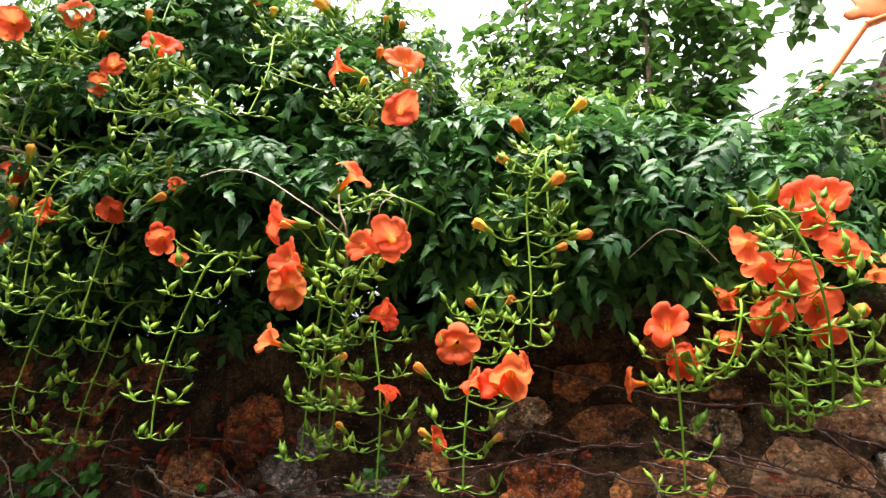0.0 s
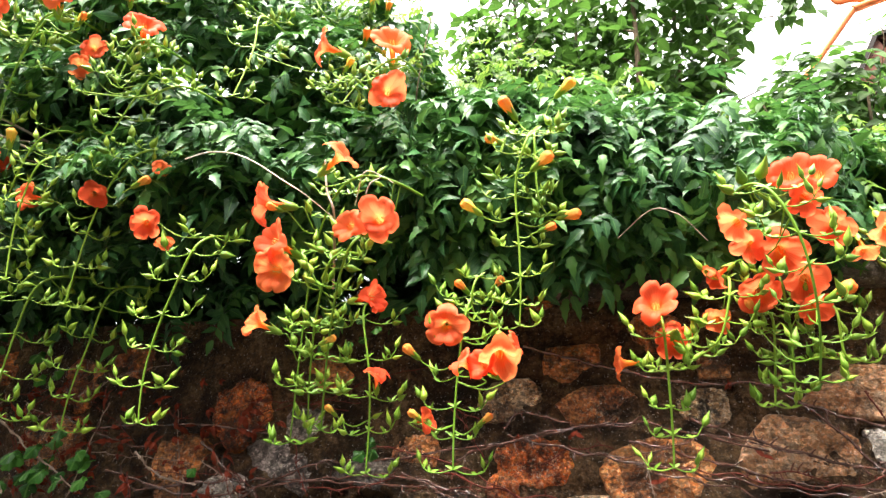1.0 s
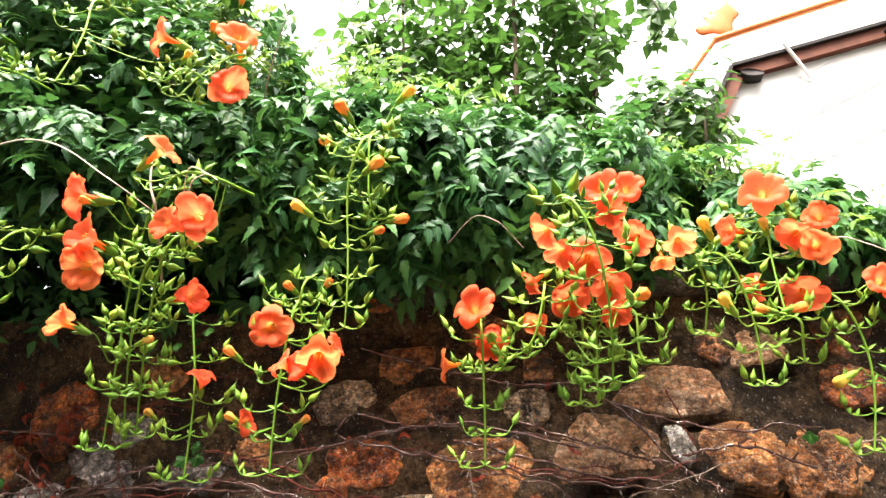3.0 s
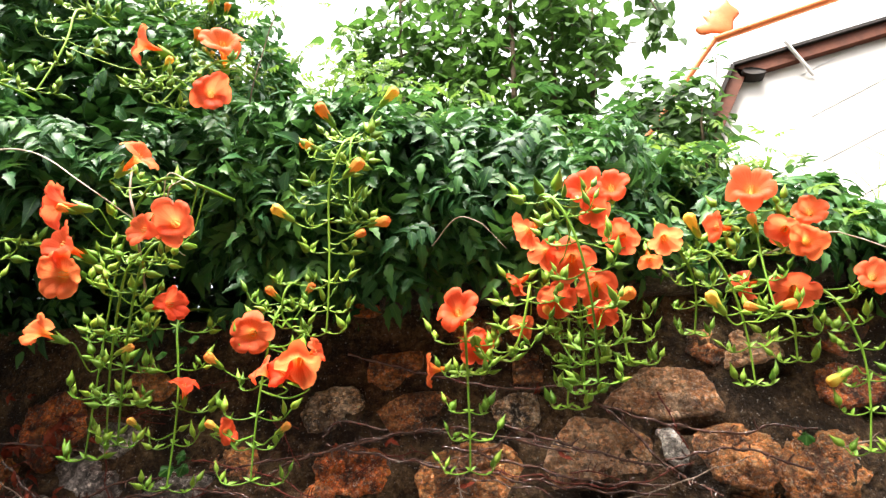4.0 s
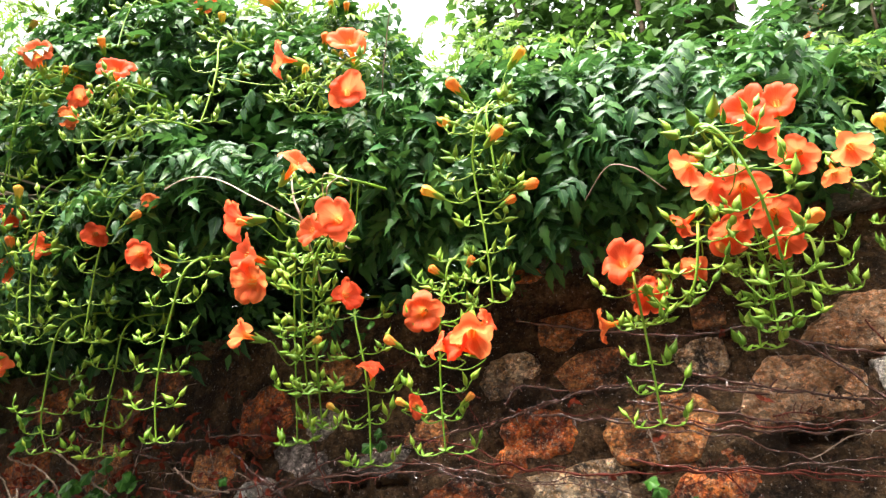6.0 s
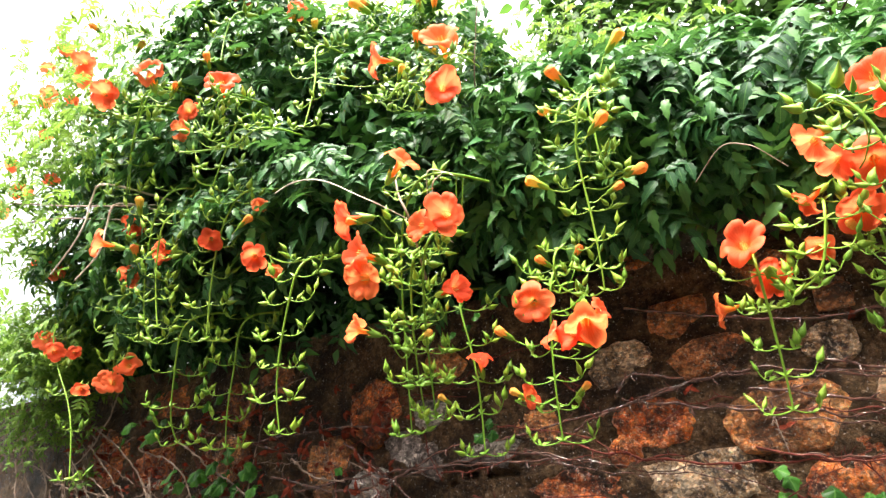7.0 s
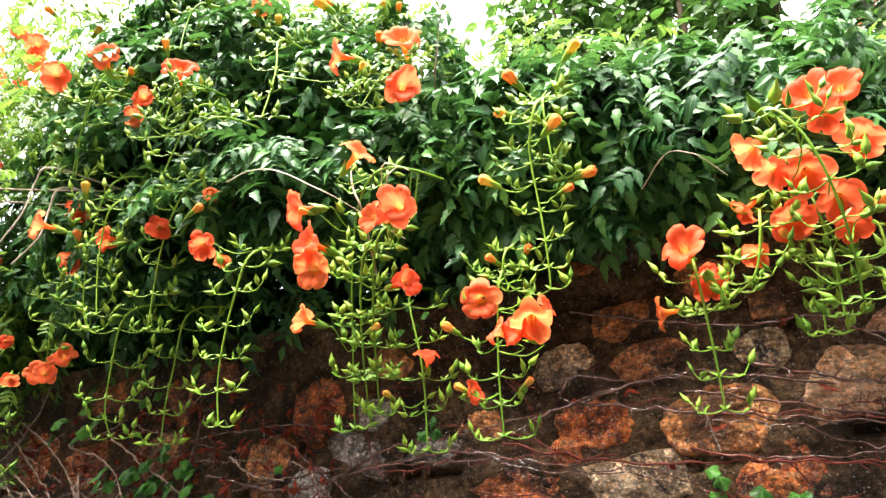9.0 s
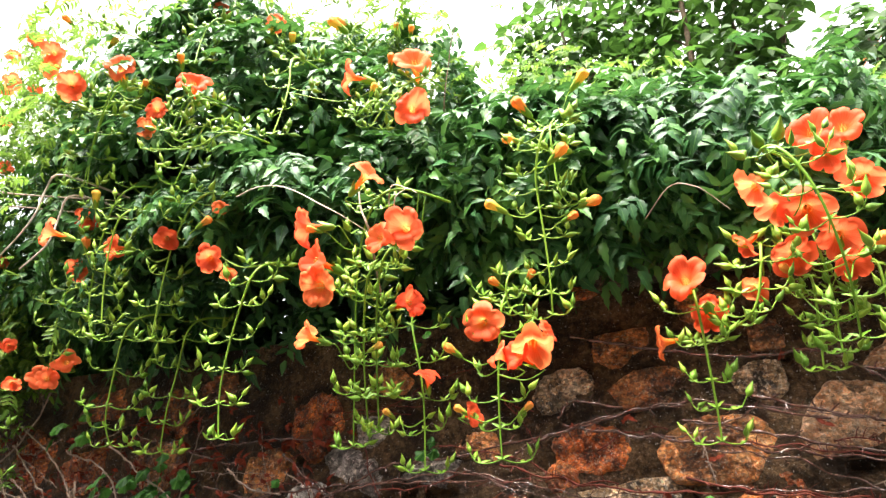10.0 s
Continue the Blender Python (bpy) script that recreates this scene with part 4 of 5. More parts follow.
def flower_spray(words, stem, nodes_on_it, arm, start, buds, blooms):
    """A hanging spray: its stem through the given places, paired side arms with pointed buds, and its blooms:
    kind, x, y, z, size in cm, and the degrees that it faces to the right of south and upwards."""
    counter[0] += 1
    rng = random.Random(100 + counter[0])
    stem = [Vector(stem[0]) + Vector((0.0, 0.14, 0.05)), *stem]
    start = max(start, 0.9 / (len(stem) - 1))
    home = Vector(stem[0])
    n_open = sum(b[0] == "o" for b in blooms)
    kinds = "orange trumpet flowers" if n_open > 1 else "one orange trumpet flower" if n_open else "orange and green buds" if blooms else "pointed green buds only"
    spray = tagged(new("flower_spray"), f"{words} with {kinds}", "flower spray", "hanging flower sprays")
    spray.location = home
    line = [q - home for q in glide(stem, 40)]
    for _ in range(30):
        line = [line[0], *((a + 2 * b + c) / 4 for a, b, c in zip(line, line[1:], line[2:])), line[-1]]
    s = Shape()
    s.tube(line, 0.0029, 0.0017, 7)
    up = Vector((0, 0, 1))
    # the arms spread along the face of the vine, which bulges out to the west
    turn = 0.6 * (stem[-1][0] - 0.2) + rng.uniform(-0.2, 0.2)
    for k in range(nodes_on_it + 1):
        last = k == nodes_on_it
        f = start + (1 - start) * k / nodes_on_it
        i = min(int(f * 39), 39)
        p = line[i]
        shrink = 1.15 - 0.4 * f
        reach = arm * shrink * rng.uniform(0.8, 1.25)
        ang = turn + (0.3 if k % 2 else -0.3) + rng.gauss(0, 0.15)
        for sgn in (-1, 1):
            out = Vector((math.cos(ang), -math.sin(ang) * 0.8, 0)) * sgn
            ln = reach * rng.uniform(0.88, 1.12)
            path = [p, p + out * ln * 0.45 - up * ln * 0.13, p + out * ln * 0.9 - up * ln * 0.08, p + out * ln * 1.12 + up * ln * 0.2]
            arc = glide(path, 10)
            s.tube(arc, 0.0013, 0.0010, 5)
            fan = out.cross(up)
            ends = [(arc[-1], out * 0.45 + up)]
            if buds > 1:
                ends.append((arc[7], up * 0.9 - out * 0.25 + fan * 0.5))
            if buds > 2 and rng.random() < 0.65:
                ends.append((arc[6], out * 1.0 + up * 0.35 - fan * 0.5))
            if buds > 2 and rng.random() < 0.12:
                ends.append((arc[2], up + out * 0.3 + fan * rng.choice((-0.6, 0.6))))
            for q, d in ends:
                if rng.random() < 0.93:
                    d = (d + Vector((rng.gauss(0, .25), rng.gauss(0, .25), rng.gauss(0, .2)))).normalized()
                    stalk = rng.uniform(0.003, 0.009)
                    s.tube([q, q + d * stalk * 0.5, q + d * stalk], 0.0010, 0.0012, 4)
                    size = rng.uniform(0.023, 0.035) * (0.72 + 0.28 * shrink)
                    part("green_bud", rng.choice(GREEN_BUDS), spray, aim(q + d * stalk * 0.9, d, size, rng.uniform(0, 6)))
            for lr in (-1, 1):
                q = arc[5]
                d = (out * 0.4 * lr + Vector((rng.gauss(0, .5), rng.gauss(0, .5), 0.5))).normalized()
                leaflet(s, q, d, Vector((0, -1, 0.4)), rng.uniform(0.012, 0.022), 0.006, rng, 3, 0.2, 0)
            d = (out * 0.8 + up * rng.uniform(0.2, 0.9) + Vector((0, rng.gauss(-0.2, 0.3), 0))).normalized()
            leaflet(s, p, d, Vector((0, -1, 0.5)), rng.uniform(0.012, 0.02), 0.006, rng, 3, 0.25, 0)
    for kind, x, y, z, cm, right, upward in blooms:
        tilt = 4
        a, b = radians(right + rng.gauss(0, tilt)), radians(upward - 4 + rng.gauss(0, tilt))
        d = Vector((math.sin(a) * math.cos(b), -math.cos(a) * math.cos(b), math.sin(b)))
        q = Vector((x, y, z)) - home
        size = cm / 100
        if kind == "o":
            size *= 1.07 if x > -0.62 else 0.92
            fl = part("flower", rng.choice(COROLLAS), spray, aim(q, d, size, rng.uniform(0, 6)))
            part("calyx", CALYX, fl)
            part("stamen", STAMENS, fl)
            root = q - d * size * 0.97
        else:
            long = size * 1.02
            mesh = GREEN_BUDS[2] if kind in "gy" else rng.choice(BUDS)
            part("bud", mesh, spray, aim(q - d * long * 0.5, d, long, rng.uniform(0, 6)))
            root = q - d * long * 0.5
        near = min(line[4:], key=lambda c: (c - root).length + 0.6 * max(0, c.z - root.z))
        gap = (near - root).length
        mid = root * 0.55 + near * 0.45 - up * gap * 0.16 - d * gap * 0.12
        s.tube(glide([root, root - d * min(0.012, gap * 0.3), mid, near], 12), 0.0012, 0.0014, 5)
    part("stem", s.mesh("stem", [M_STEM]), spray)


flower_spray("two long trailing stems", [(-0.207, 0.980, 2.099), (-0.290, 1.020, 2.155), (-0.357, 1.060, 2.169), (-0.406, 1.100, 2.124), (-0.441, 1.140, 2.062), (-0.461, 1.180, 1.954), (-0.476, 1.220, 1.824), (-0.492, 1.260, 1.699)], 7, 0.042, 0.33, 3, [
    ("o", -0.307, 0.970, 2.168, 7.1, 70, 32),
    ("o", -0.495, 1.000, 2.095, 7.8, -72, 9),
    ("o", -0.451, 0.990, 2.012, 7.9, -25, 16),
    ("o", -0.436, 1.000, 1.950, 8.1, 8, -24),
    ("o", -0.301, 0.990, 2.025, 6.2, -30, 4),
    ("o", -0.239, 0.985, 2.031, 7.5, 8, -8),
    ("o", -0.494, 1.050, 1.876, 6.2, -68, 16),
    ("b", -0.385, 1.150, 1.866, 3.6, 95, 27),
    ("b", -0.454, 1.000, 2.078, 3.5, -41, 2)])
flower_spray("long trailing stem", [(-0.352, 1.060, 2.016), (-0.391, 1.110, 1.970), (-0.423, 1.160, 1.909), (-0.444, 1.210, 1.821), (-0.460, 1.260, 1.743)], 6, 0.042, 0.1, 3, [
    ("o", -0.268, 1.100, 1.930, 6.6, 78, 8)])
flower_spray("small trailing stem", [(-0.389, 1.280, 2.003), (-0.361, 1.285, 1.902), (-0.346, 1.290, 1.808), (-0.342, 1.295, 1.741), (-0.341, 1.300, 1.648)], 4, 0.06, 0.3, 3, [
    ("o", -0.324, 1.260, 1.841, 5.2, 12, 56),
    ("b", -0.421, 1.280, 1.763, 3.3, -38, 40),
    ("g", -0.328, 1.300, 1.759, 2.3, 95, 23)])
flower_spray("thin upright stem", [(-0.118, 1.190, 1.972), (-0.134, 1.202, 1.892), (-0.145, 1.215, 1.809), (-0.150, 1.228, 1.720), (-0.151, 1.240, 1.650)], 6, 0.055, 0.1, 2, [
    ("o", -0.159, 1.170, 1.892, 7.7, 13, -21),
    ("o", -0.129, 1.160, 1.827, 5.2, -48, 29),
    ("o", -0.089, 1.150, 1.819, 6.5, -20, 22),
    ("o", -0.049, 1.140, 1.812, 7.3, 14, -60),
    ("o", -0.023, 1.170, 1.857, 4.6, 75, 24),
    ("b", -0.224, 1.180, 1.847, 4.2, -40, 37),
    ("b", -0.214, 1.200, 1.735, 3.4, -50, 30),
    ("o", -0.194, 1.220, 1.733, 4.3, 60, 9),
    ("b", -0.087, 1.200, 1.728, 3.2, 77, 40)])
flower_spray("long trailing stem carrying buds", [(0.015, 1.090, 2.282), (-0.002, 1.108, 2.224), (-0.027, 1.127, 2.179), (-0.024, 1.145, 2.120), (-0.019, 1.163, 2.031), (-0.020, 1.182, 1.947), (-0.026, 1.200, 1.899)], 9, 0.048, 0.08, 3, [
    ("b", -0.029, 1.090, 2.313, 5.7, -32, 28),
    ("b", 0.074, 1.170, 2.414, 5.6, 49, 27),
    ("b", -0.057, 1.100, 2.247, 4.4, -54, 11),
    ("b", 0.032, 1.100, 2.185, 5.4, 65, 23),
    ("b", -0.104, 1.120, 2.110, 5.0, -47, 21),
    ("b", 0.074, 1.150, 2.093, 4.9, 77, 9),
    ("b", 0.034, 1.150, 2.070, 3.7, 78, 10)])
flower_spray("short stem", [(0.015, 1.120, 2.291), (0.017, 1.130, 2.209), (0.018, 1.140, 2.131), (0.035, 1.150, 2.098)], 3, 0.03, 0.2, 3, [])
flower_spray("short stem", [(-0.110, 1.200, 2.006), (-0.122, 1.210, 1.945), (-0.103, 1.220, 1.920)], 2, 0.03, 0.3, 3, [
    ("b", -0.137, 1.200, 1.982, 3.9, -37, 38),
    ("b", -0.069, 1.200, 1.985, 3.6, 61, 41)])
flower_spray("thin straight stem", [(0.224, 1.220, 1.919), (0.227, 1.240, 1.864), (0.226, 1.260, 1.780), (0.226, 1.280, 1.727), (0.223, 1.300, 1.668)], 4, 0.05, 0.35, 2, [
    ("o", 0.214, 1.190, 1.933, 7.7, -4, 20),
    ("o", 0.135, 1.330, 1.861, 6.5, -82, 4)])
flower_spray("curved thin stem", [(0.348, 1.220, 1.988), (0.337, 1.232, 1.930), (0.319, 1.245, 1.873), (0.294, 1.258, 1.856), (0.238, 1.270, 1.832)], 5, 0.038, 0.1, 3, [
    ("o", 0.241, 1.280, 1.886, 6.7, 186, 12),
    ("o", 0.321, 1.300, 1.926, 5.2, -27, -39)])
flower_spray("thick arching stem crowded with flowers", [(0.371, 1.070, 2.092), (0.401, 1.071, 2.074), (0.418, 1.071, 2.023), (0.431, 1.076, 1.984), (0.438, 1.093, 1.938), (0.446, 1.119, 1.888), (0.449, 1.157, 1.834), (0.448, 1.206, 1.790)], 6, 0.05, 0.25, 3, [
    ("o", 0.452, 1.140, 2.141, 7.2, -14, 8),
    ("o", 0.508, 1.170, 2.155, 6.7, 0, 10),
    ("o", 0.472, 1.150, 2.085, 6.0, -9, -40),
    ("o", 0.510, 1.190, 2.048, 7.0, -30, -26),
    ("o", 0.340, 1.120, 2.026, 6.8, -72, -38),
    ("o", 0.371, 1.180, 2.016, 5.9, -54, -37),
    ("o", 0.423, 1.170, 1.995, 8.0, -7, -36),
    ("o", 0.394, 1.240, 1.953, 7.2, -5, -32),
    ("o", 0.468, 1.220, 1.960, 7.5, 11, -43),
    ("o", 0.471, 1.220, 1.911, 5.7, 4, -38),
    ("o", 0.316, 1.240, 1.987, 5.4, -75, -26),
    ("y", 0.373, 1.130, 2.134, 4.1, -17, 45),
    ("g", 0.410, 1.130, 2.145, 4.4, 10, 44),
    ("b", 0.503, 1.200, 1.933, 5.5, 55, 23),
    ("o", 0.570, 1.240, 2.015, 4.9, 16, -75),
    ("b", 0.377, 1.260, 1.932, 4.4, -28, 54)])
flower_spray("trailing stem", [(0.430, 1.250, 2.012), (0.436, 1.263, 1.931), (0.435, 1.277, 1.864), (0.430, 1.290, 1.795)], 4, 0.032, 0.3, 3, [])
flower_spray("trailing stem", [(0.415, 1.280, 1.932), (0.408, 1.295, 1.849), (0.399, 1.310, 1.775)], 4, 0.032, 0.2, 2, [])
flower_spray("short stem", [(0.512, 1.260, 1.938), (0.509, 1.267, 1.880), (0.511, 1.273, 1.842), (0.536, 1.280, 1.841)], 3, 0.04, 0.3, 2, [])
flower_spray("trailing stem", [(0.607, 1.220, 2.047), (0.637, 1.247, 2.012), (0.648, 1.273, 1.966), (0.638, 1.300, 1.899)], 4, 0.045, 0.35, 2, [
    ("o", 0.588, 1.170, 2.020, 5.8, 22, -56),
    ("b", 0.646, 1.200, 2.067, 5.2, -30, 50),
    ("o", 0.669, 1.180, 2.052, 5.6, -74, 3)])
flower_spray("trailing stem", [(0.665, 1.200, 2.022), (0.695, 1.220, 1.952), (0.708, 1.240, 1.875), (0.709, 1.260, 1.791)], 4, 0.042, 0.3, 2, [
    ("b", 0.657, 1.200, 1.915, 4.9, -51, 52),
    ("o", 0.734, 1.300, 1.986, 5.3, -80, -16),
    ("b", 0.714, 1.190, 1.900, 3.7, -91, 18),
    ("b", 0.758, 1.190, 1.900, 4.3, 51, 9)])
flower_spray("trailing stem", [(0.768, 1.240, 2.128), (0.762, 1.233, 2.057), (0.756, 1.227, 1.985), (0.755, 1.220, 1.907)], 4, 0.045, 0.3, 3, [
    ("o", 0.756, 1.180, 2.139, 8.2, -14, 18),
    ("o", 0.790, 1.200, 2.042, 6.2, -55, -30),
    ("o", 0.823, 1.180, 2.014, 6.0, -10, -10),
    ("o", 0.848, 1.200, 2.085, 5.8, -15, -4),
    ("o", 0.798, 1.230, 1.939, 7.4, -20, -32),
    ("b", 0.756, 1.220, 2.074, 3.9, -23, 52)])
flower_spray("short stem", [(0.810, 1.300, 1.926), (0.810, 1.310, 1.886), (0.808, 1.320, 1.847)], 2, 0.045, 0.3, 2, [])
flower_spray("trailing stem", [(0.873, 1.280, 1.971), (0.899, 1.290, 1.908), (0.911, 1.300, 1.848), (0.903, 1.310, 1.771), (0.882, 1.320, 1.689)], 5, 0.04, 0.3, 2, [
    ("o", 0.920, 1.200, 1.953, 5.7, 1, 9),
    ("b", 0.860, 1.300, 1.809, 4.7, -107, -24),
    ("b", 0.960, 1.300, 1.837, 4.3, 26, 48),
    ("o", 0.985, 1.250, 1.975, 6.0, 10, -20)])
flower_spray("long trailing stem", [(-0.649, 1.050, 2.076), (-0.677, 1.068, 2.014), (-0.714, 1.086, 1.953), (-0.743, 1.104, 1.859), (-0.760, 1.122, 1.789), (-0.757, 1.140, 1.712)], 6, 0.052, 0.15, 3, [
    ("o", -0.787, 1.040, 2.097, 7.6, 35, -28),
    ("o", -0.775, 1.100, 2.080, 4.8, 68, -52)])
flower_spray("trailing stem", [(-0.822, 1.030, 2.298), (-0.904, 1.052, 2.270), (-0.968, 1.075, 2.184), (-0.995, 1.098, 2.073), (-1.015, 1.120, 1.963)], 6, 0.055, 0.2, 3, [
    ("o", -0.958, 1.050, 2.192, 6.6, 49, -29),
    ("o", -1.170, 1.050, 2.218, 7.6, -58, 16),
    ("o", -0.804, 1.060, 2.255, 4.7, 40, 2),
    ("b", -0.839, 1.050, 2.212, 4.6, 93, 42)])
flower_spray("trailing stem", [(-1.115, 1.120, 2.043), (-1.157, 1.145, 1.964), (-1.187, 1.170, 1.852), (-1.211, 1.195, 1.785), (-1.203, 1.220, 1.741)], 5, 0.068, 0.15, 3, [])
flower_spray("thin trailing stem", [(-0.990, 1.200, 2.040), (-1.023, 1.227, 1.929), (-1.068, 1.253, 1.821), (-1.088, 1.280, 1.726)], 5, 0.068, 0.1, 3, [])
flower_spray("trailing stem", [(-1.139, 1.020, 2.398), (-1.203, 1.040, 2.302), (-1.230, 1.060, 2.179), (-1.234, 1.080, 2.055), (-1.221, 1.100, 1.995)], 5, 0.068, 0.1, 3, [
    ("o", -1.314, 1.050, 2.335, 8.2, 50, -55),
    ("b", -1.214, 1.000, 2.348, 5.5, 28, 47),
    ("o", -1.289, 1.050, 2.173, 6.9, 30, -20),
    ("b", -1.240, 1.030, 2.225, 5.1, 30, 51),
    ("o", -1.162, 0.870, 2.176, 8.3, -45, 6)])
flower_spray("trailing stem", [(-1.343, 1.080, 2.144), (-1.412, 1.115, 2.083), (-1.443, 1.150, 1.979)], 3, 0.068, 0.2, 3, [
    ("o", -1.524, 1.180, 1.943, 7.4, 40, 8),
    ("o", -1.462, 1.170, 1.930, 6.8, 62, 2),
    ("o", -1.430, 1.180, 1.979, 7.4, 30, 14)])
flower_spray("hanging stem with green buds", [(-0.618, 1.020, 2.650), (-0.599, 1.013, 2.554), (-0.600, 1.007, 2.463), (-0.613, 1.000, 2.374)], 4, 0.055, 0.15, 3, [
    ("o", -0.449, 1.030, 2.518, 7.7, -58, 20)])
flower_spray("stem carrying one flower", [(-0.827, 0.930, 2.521), (-0.879, 0.940, 2.489), (-0.911, 0.950, 2.446)], 3, 0.045, 0.3, 3, [
    ("o", -0.853, 0.930, 2.582, 9.6, 40, 18),
    ("b", -0.929, 0.940, 2.678, 4.7, 37, 37)])
flower_spray("stem with green buds", [(-0.795, 0.980, 2.478), (-0.848, 0.987, 2.443), (-0.884, 0.993, 2.367), (-0.913, 1.000, 2.314)], 4, 0.055, 0.1, 3, [
    ("o", -1.042, 0.980, 2.587, 6.9, 37, -15),
    ("o", -1.064, 0.980, 2.530, 6.5, 28, -33)])
flower_spray("stem with green buds", [(-1.115, 0.900, 2.658), (-1.184, 0.927, 2.588), (-1.230, 0.953, 2.507), (-1.256, 0.980, 2.390)], 5, 0.055, 0.1, 3, [
    ("o", -1.082, 0.870, 2.673, 9.8, 42, 18),
    ("o", -1.395, 0.920, 2.752, 9.4, 45, -24)])
flower_spray("stem with green buds", [(-1.428, 0.980, 2.766), (-1.484, 1.015, 2.678), (-1.531, 1.050, 2.564)], 4, 0.068, 0.1, 3, [
    ("o", -1.637, 0.950, 3.024, 8.6, 47, -16),
    ("o", -1.664, 0.980, 2.988, 8.7, 96, -35),
    ("o", -1.903, 1.000, 3.245, 7.4, 68, -7)])
flower_spray("stem with green buds", [(-1.897, 1.050, 3.010), (-1.960, 1.075, 2.869), (-1.990, 1.100, 2.744)], 4, 0.068, 0.1, 3, [
    ("o", -2.066, 1.050, 3.137, 7.7, 59, -23),
    ("o", -2.117, 1.100, 2.996, 5.9, 88, -10),
    ("o", -1.990, 1.100, 2.744, 6.3, 47, -27),
    ("o", -2.235, 1.100, 2.774, 7.6, 49, -15),
    ("o", -2.343, 1.100, 2.719, 9.0, 70, -24)])
flower_spray("short stem", [(-1.858, 1.150, 2.470), (-1.901, 1.175, 2.381), (-1.914, 1.200, 2.286)], 3, 0.055, 0.1, 3, [
    ("o", -1.899, 1.150, 2.372, 7.9, 75, -10),
    ("o", -2.078, 1.180, 2.448, 8.4, 46, -20)])
flower_spray("thin trailing stem", [(-1.846, 1.158, 2.192), (-1.782, 1.164, 2.029), (-1.643, 1.169, 1.871), (-1.592, 1.175, 1.675)], 5, 0.05, 0.1, 3, [
    ("o", -1.878, 1.158, 2.124, 7.6, 44, 5),
    ("o", -1.757, 1.142, 2.061, 6.8, 70, 0),
    ("o", -1.677, 1.158, 2.047, 4.8, 62, -14),
    ("o", -1.599, 1.158, 1.918, 5.4, 61, -41)])
flower_spray("stem with green buds", [(-0.290, 1.140, 2.549), (-0.330, 1.127, 2.524), (-0.378, 1.113, 2.469), (-0.406, 1.100, 2.399)], 4, 0.045, 0.3, 3, [
    ("o", -0.316, 1.120, 2.606, 9.8, 20, 20),
    ("o", -0.295, 1.100, 2.423, 8.1, 30, -18),
    ("b", -0.397, 1.150, 2.643, 4.7, 34, 35)])
flower_spray("upright stem", [(-0.560, 1.200, 2.814), (-0.616, 1.225, 2.921), (-0.665, 1.250, 3.082)], 2, 0.03, 0.3, 3, [
    ("b", -0.610, 1.200, 2.924, 7.1, -24, 12),
    ("b", -0.421, 1.200, 2.819, 3.7, 28, 32),
    ("b", -0.704, 1.100, 2.807, 4.7, 41, 34),
    ("b", -0.787, 1.100, 2.883, 4.8, 44, 33)])
flower_spray("stem with green buds", [(-1.136, 0.930, 2.701), (-1.218, 0.950, 2.611), (-1.254, 0.970, 2.503), (-1.260, 0.990, 2.402)], 3, 0.045, 0.3, 2, [
    ("o", -1.345, 0.900, 2.726, 9.0, 52, -20),
    ("b", -1.073, 0.950, 2.657, 3.5, 56, 41)])
flower_spray("upright stem", [(-0.700, 1.100, 2.754), (-0.802, 1.125, 2.903), (-0.927, 1.150, 3.162)], 3, 0.045, 0.2, 3, [
    ("o", -0.787, 1.100, 2.918, 7.3, 18, -25),
    ("o", -1.033, 1.100, 3.092, 6.6, 54, -4),
    ("b", -0.585, 1.150, 2.858, 7.0, -19, 12),
    ("b", -0.372, 1.200, 2.787, 4.0, 32, 33)])
flower_spray("stem with green buds", [(-1.169, 0.950, 2.646), (-1.255, 0.967, 2.632), (-1.343, 0.983, 2.616), (-1.407, 1.000, 2.557)], 2, 0.035, 0.3, 2, [
    ("b", -1.355, 0.980, 2.966, 4.9, 75, 39),
    ("b", -1.108, 0.970, 2.679, 4.6, 71, 41)])
flower_spray("thin upright stem", [(-1.216, 0.980, 2.925), (-1.389, 0.987, 3.051), (-1.565, 0.993, 3.180), (-1.721, 1.000, 3.255)], 5, 0.035, 0.1, 2, [
    ("b", -1.716, 1.000, 3.249, 5.6, -1, 9),
    ("g", -1.935, 1.000, 3.428, 4.5, 8, 15)])
flower_spray("arching stem", [(-1.181, 0.950, 2.641), (-1.379, 0.967, 2.721), (-1.541, 0.983, 2.765), (-1.679, 1.000, 2.846)], 2, 0.03, 0.4, 2, [])
flower_spray("stem with small flowers", [(-1.789, 1.040, 3.061), (-1.957, 1.060, 3.068), (-2.102, 1.080, 3.047), (-2.155, 1.100, 2.943)], 3, 0.04, 0.2, 2, [
    ("o", -2.156, 1.050, 3.312, 7.1, 39, -15),
    ("o", -1.877, 1.050, 3.025, 5.5, 57, -23),
    ("o", -2.180, 1.080, 3.161, 6.1, 49, -32),
    ("o", -2.120, 1.100, 2.976, 4.9, 78, -10),
    ("o", -2.349, 1.100, 2.930, 6.5, 60, -27),
    ("b", -2.486, 1.100, 3.286, 7.2, 36, 40)])
flower_spray("short stem", [(-2.249, 1.100, 2.964), (-2.300, 1.113, 2.881), (-2.295, 1.127, 2.755), (-2.213, 1.140, 2.635)], 4, 0.05, 0.1, 2, [
    ("o", -2.141, 1.100, 2.731, 5.2, 68, -25)])
flower_spray("short stem", [(-0.904, 1.000, 2.898), (-0.939, 0.990, 2.823), (-0.930, 0.980, 2.708)], 3, 0.045, 0.1, 3, [])
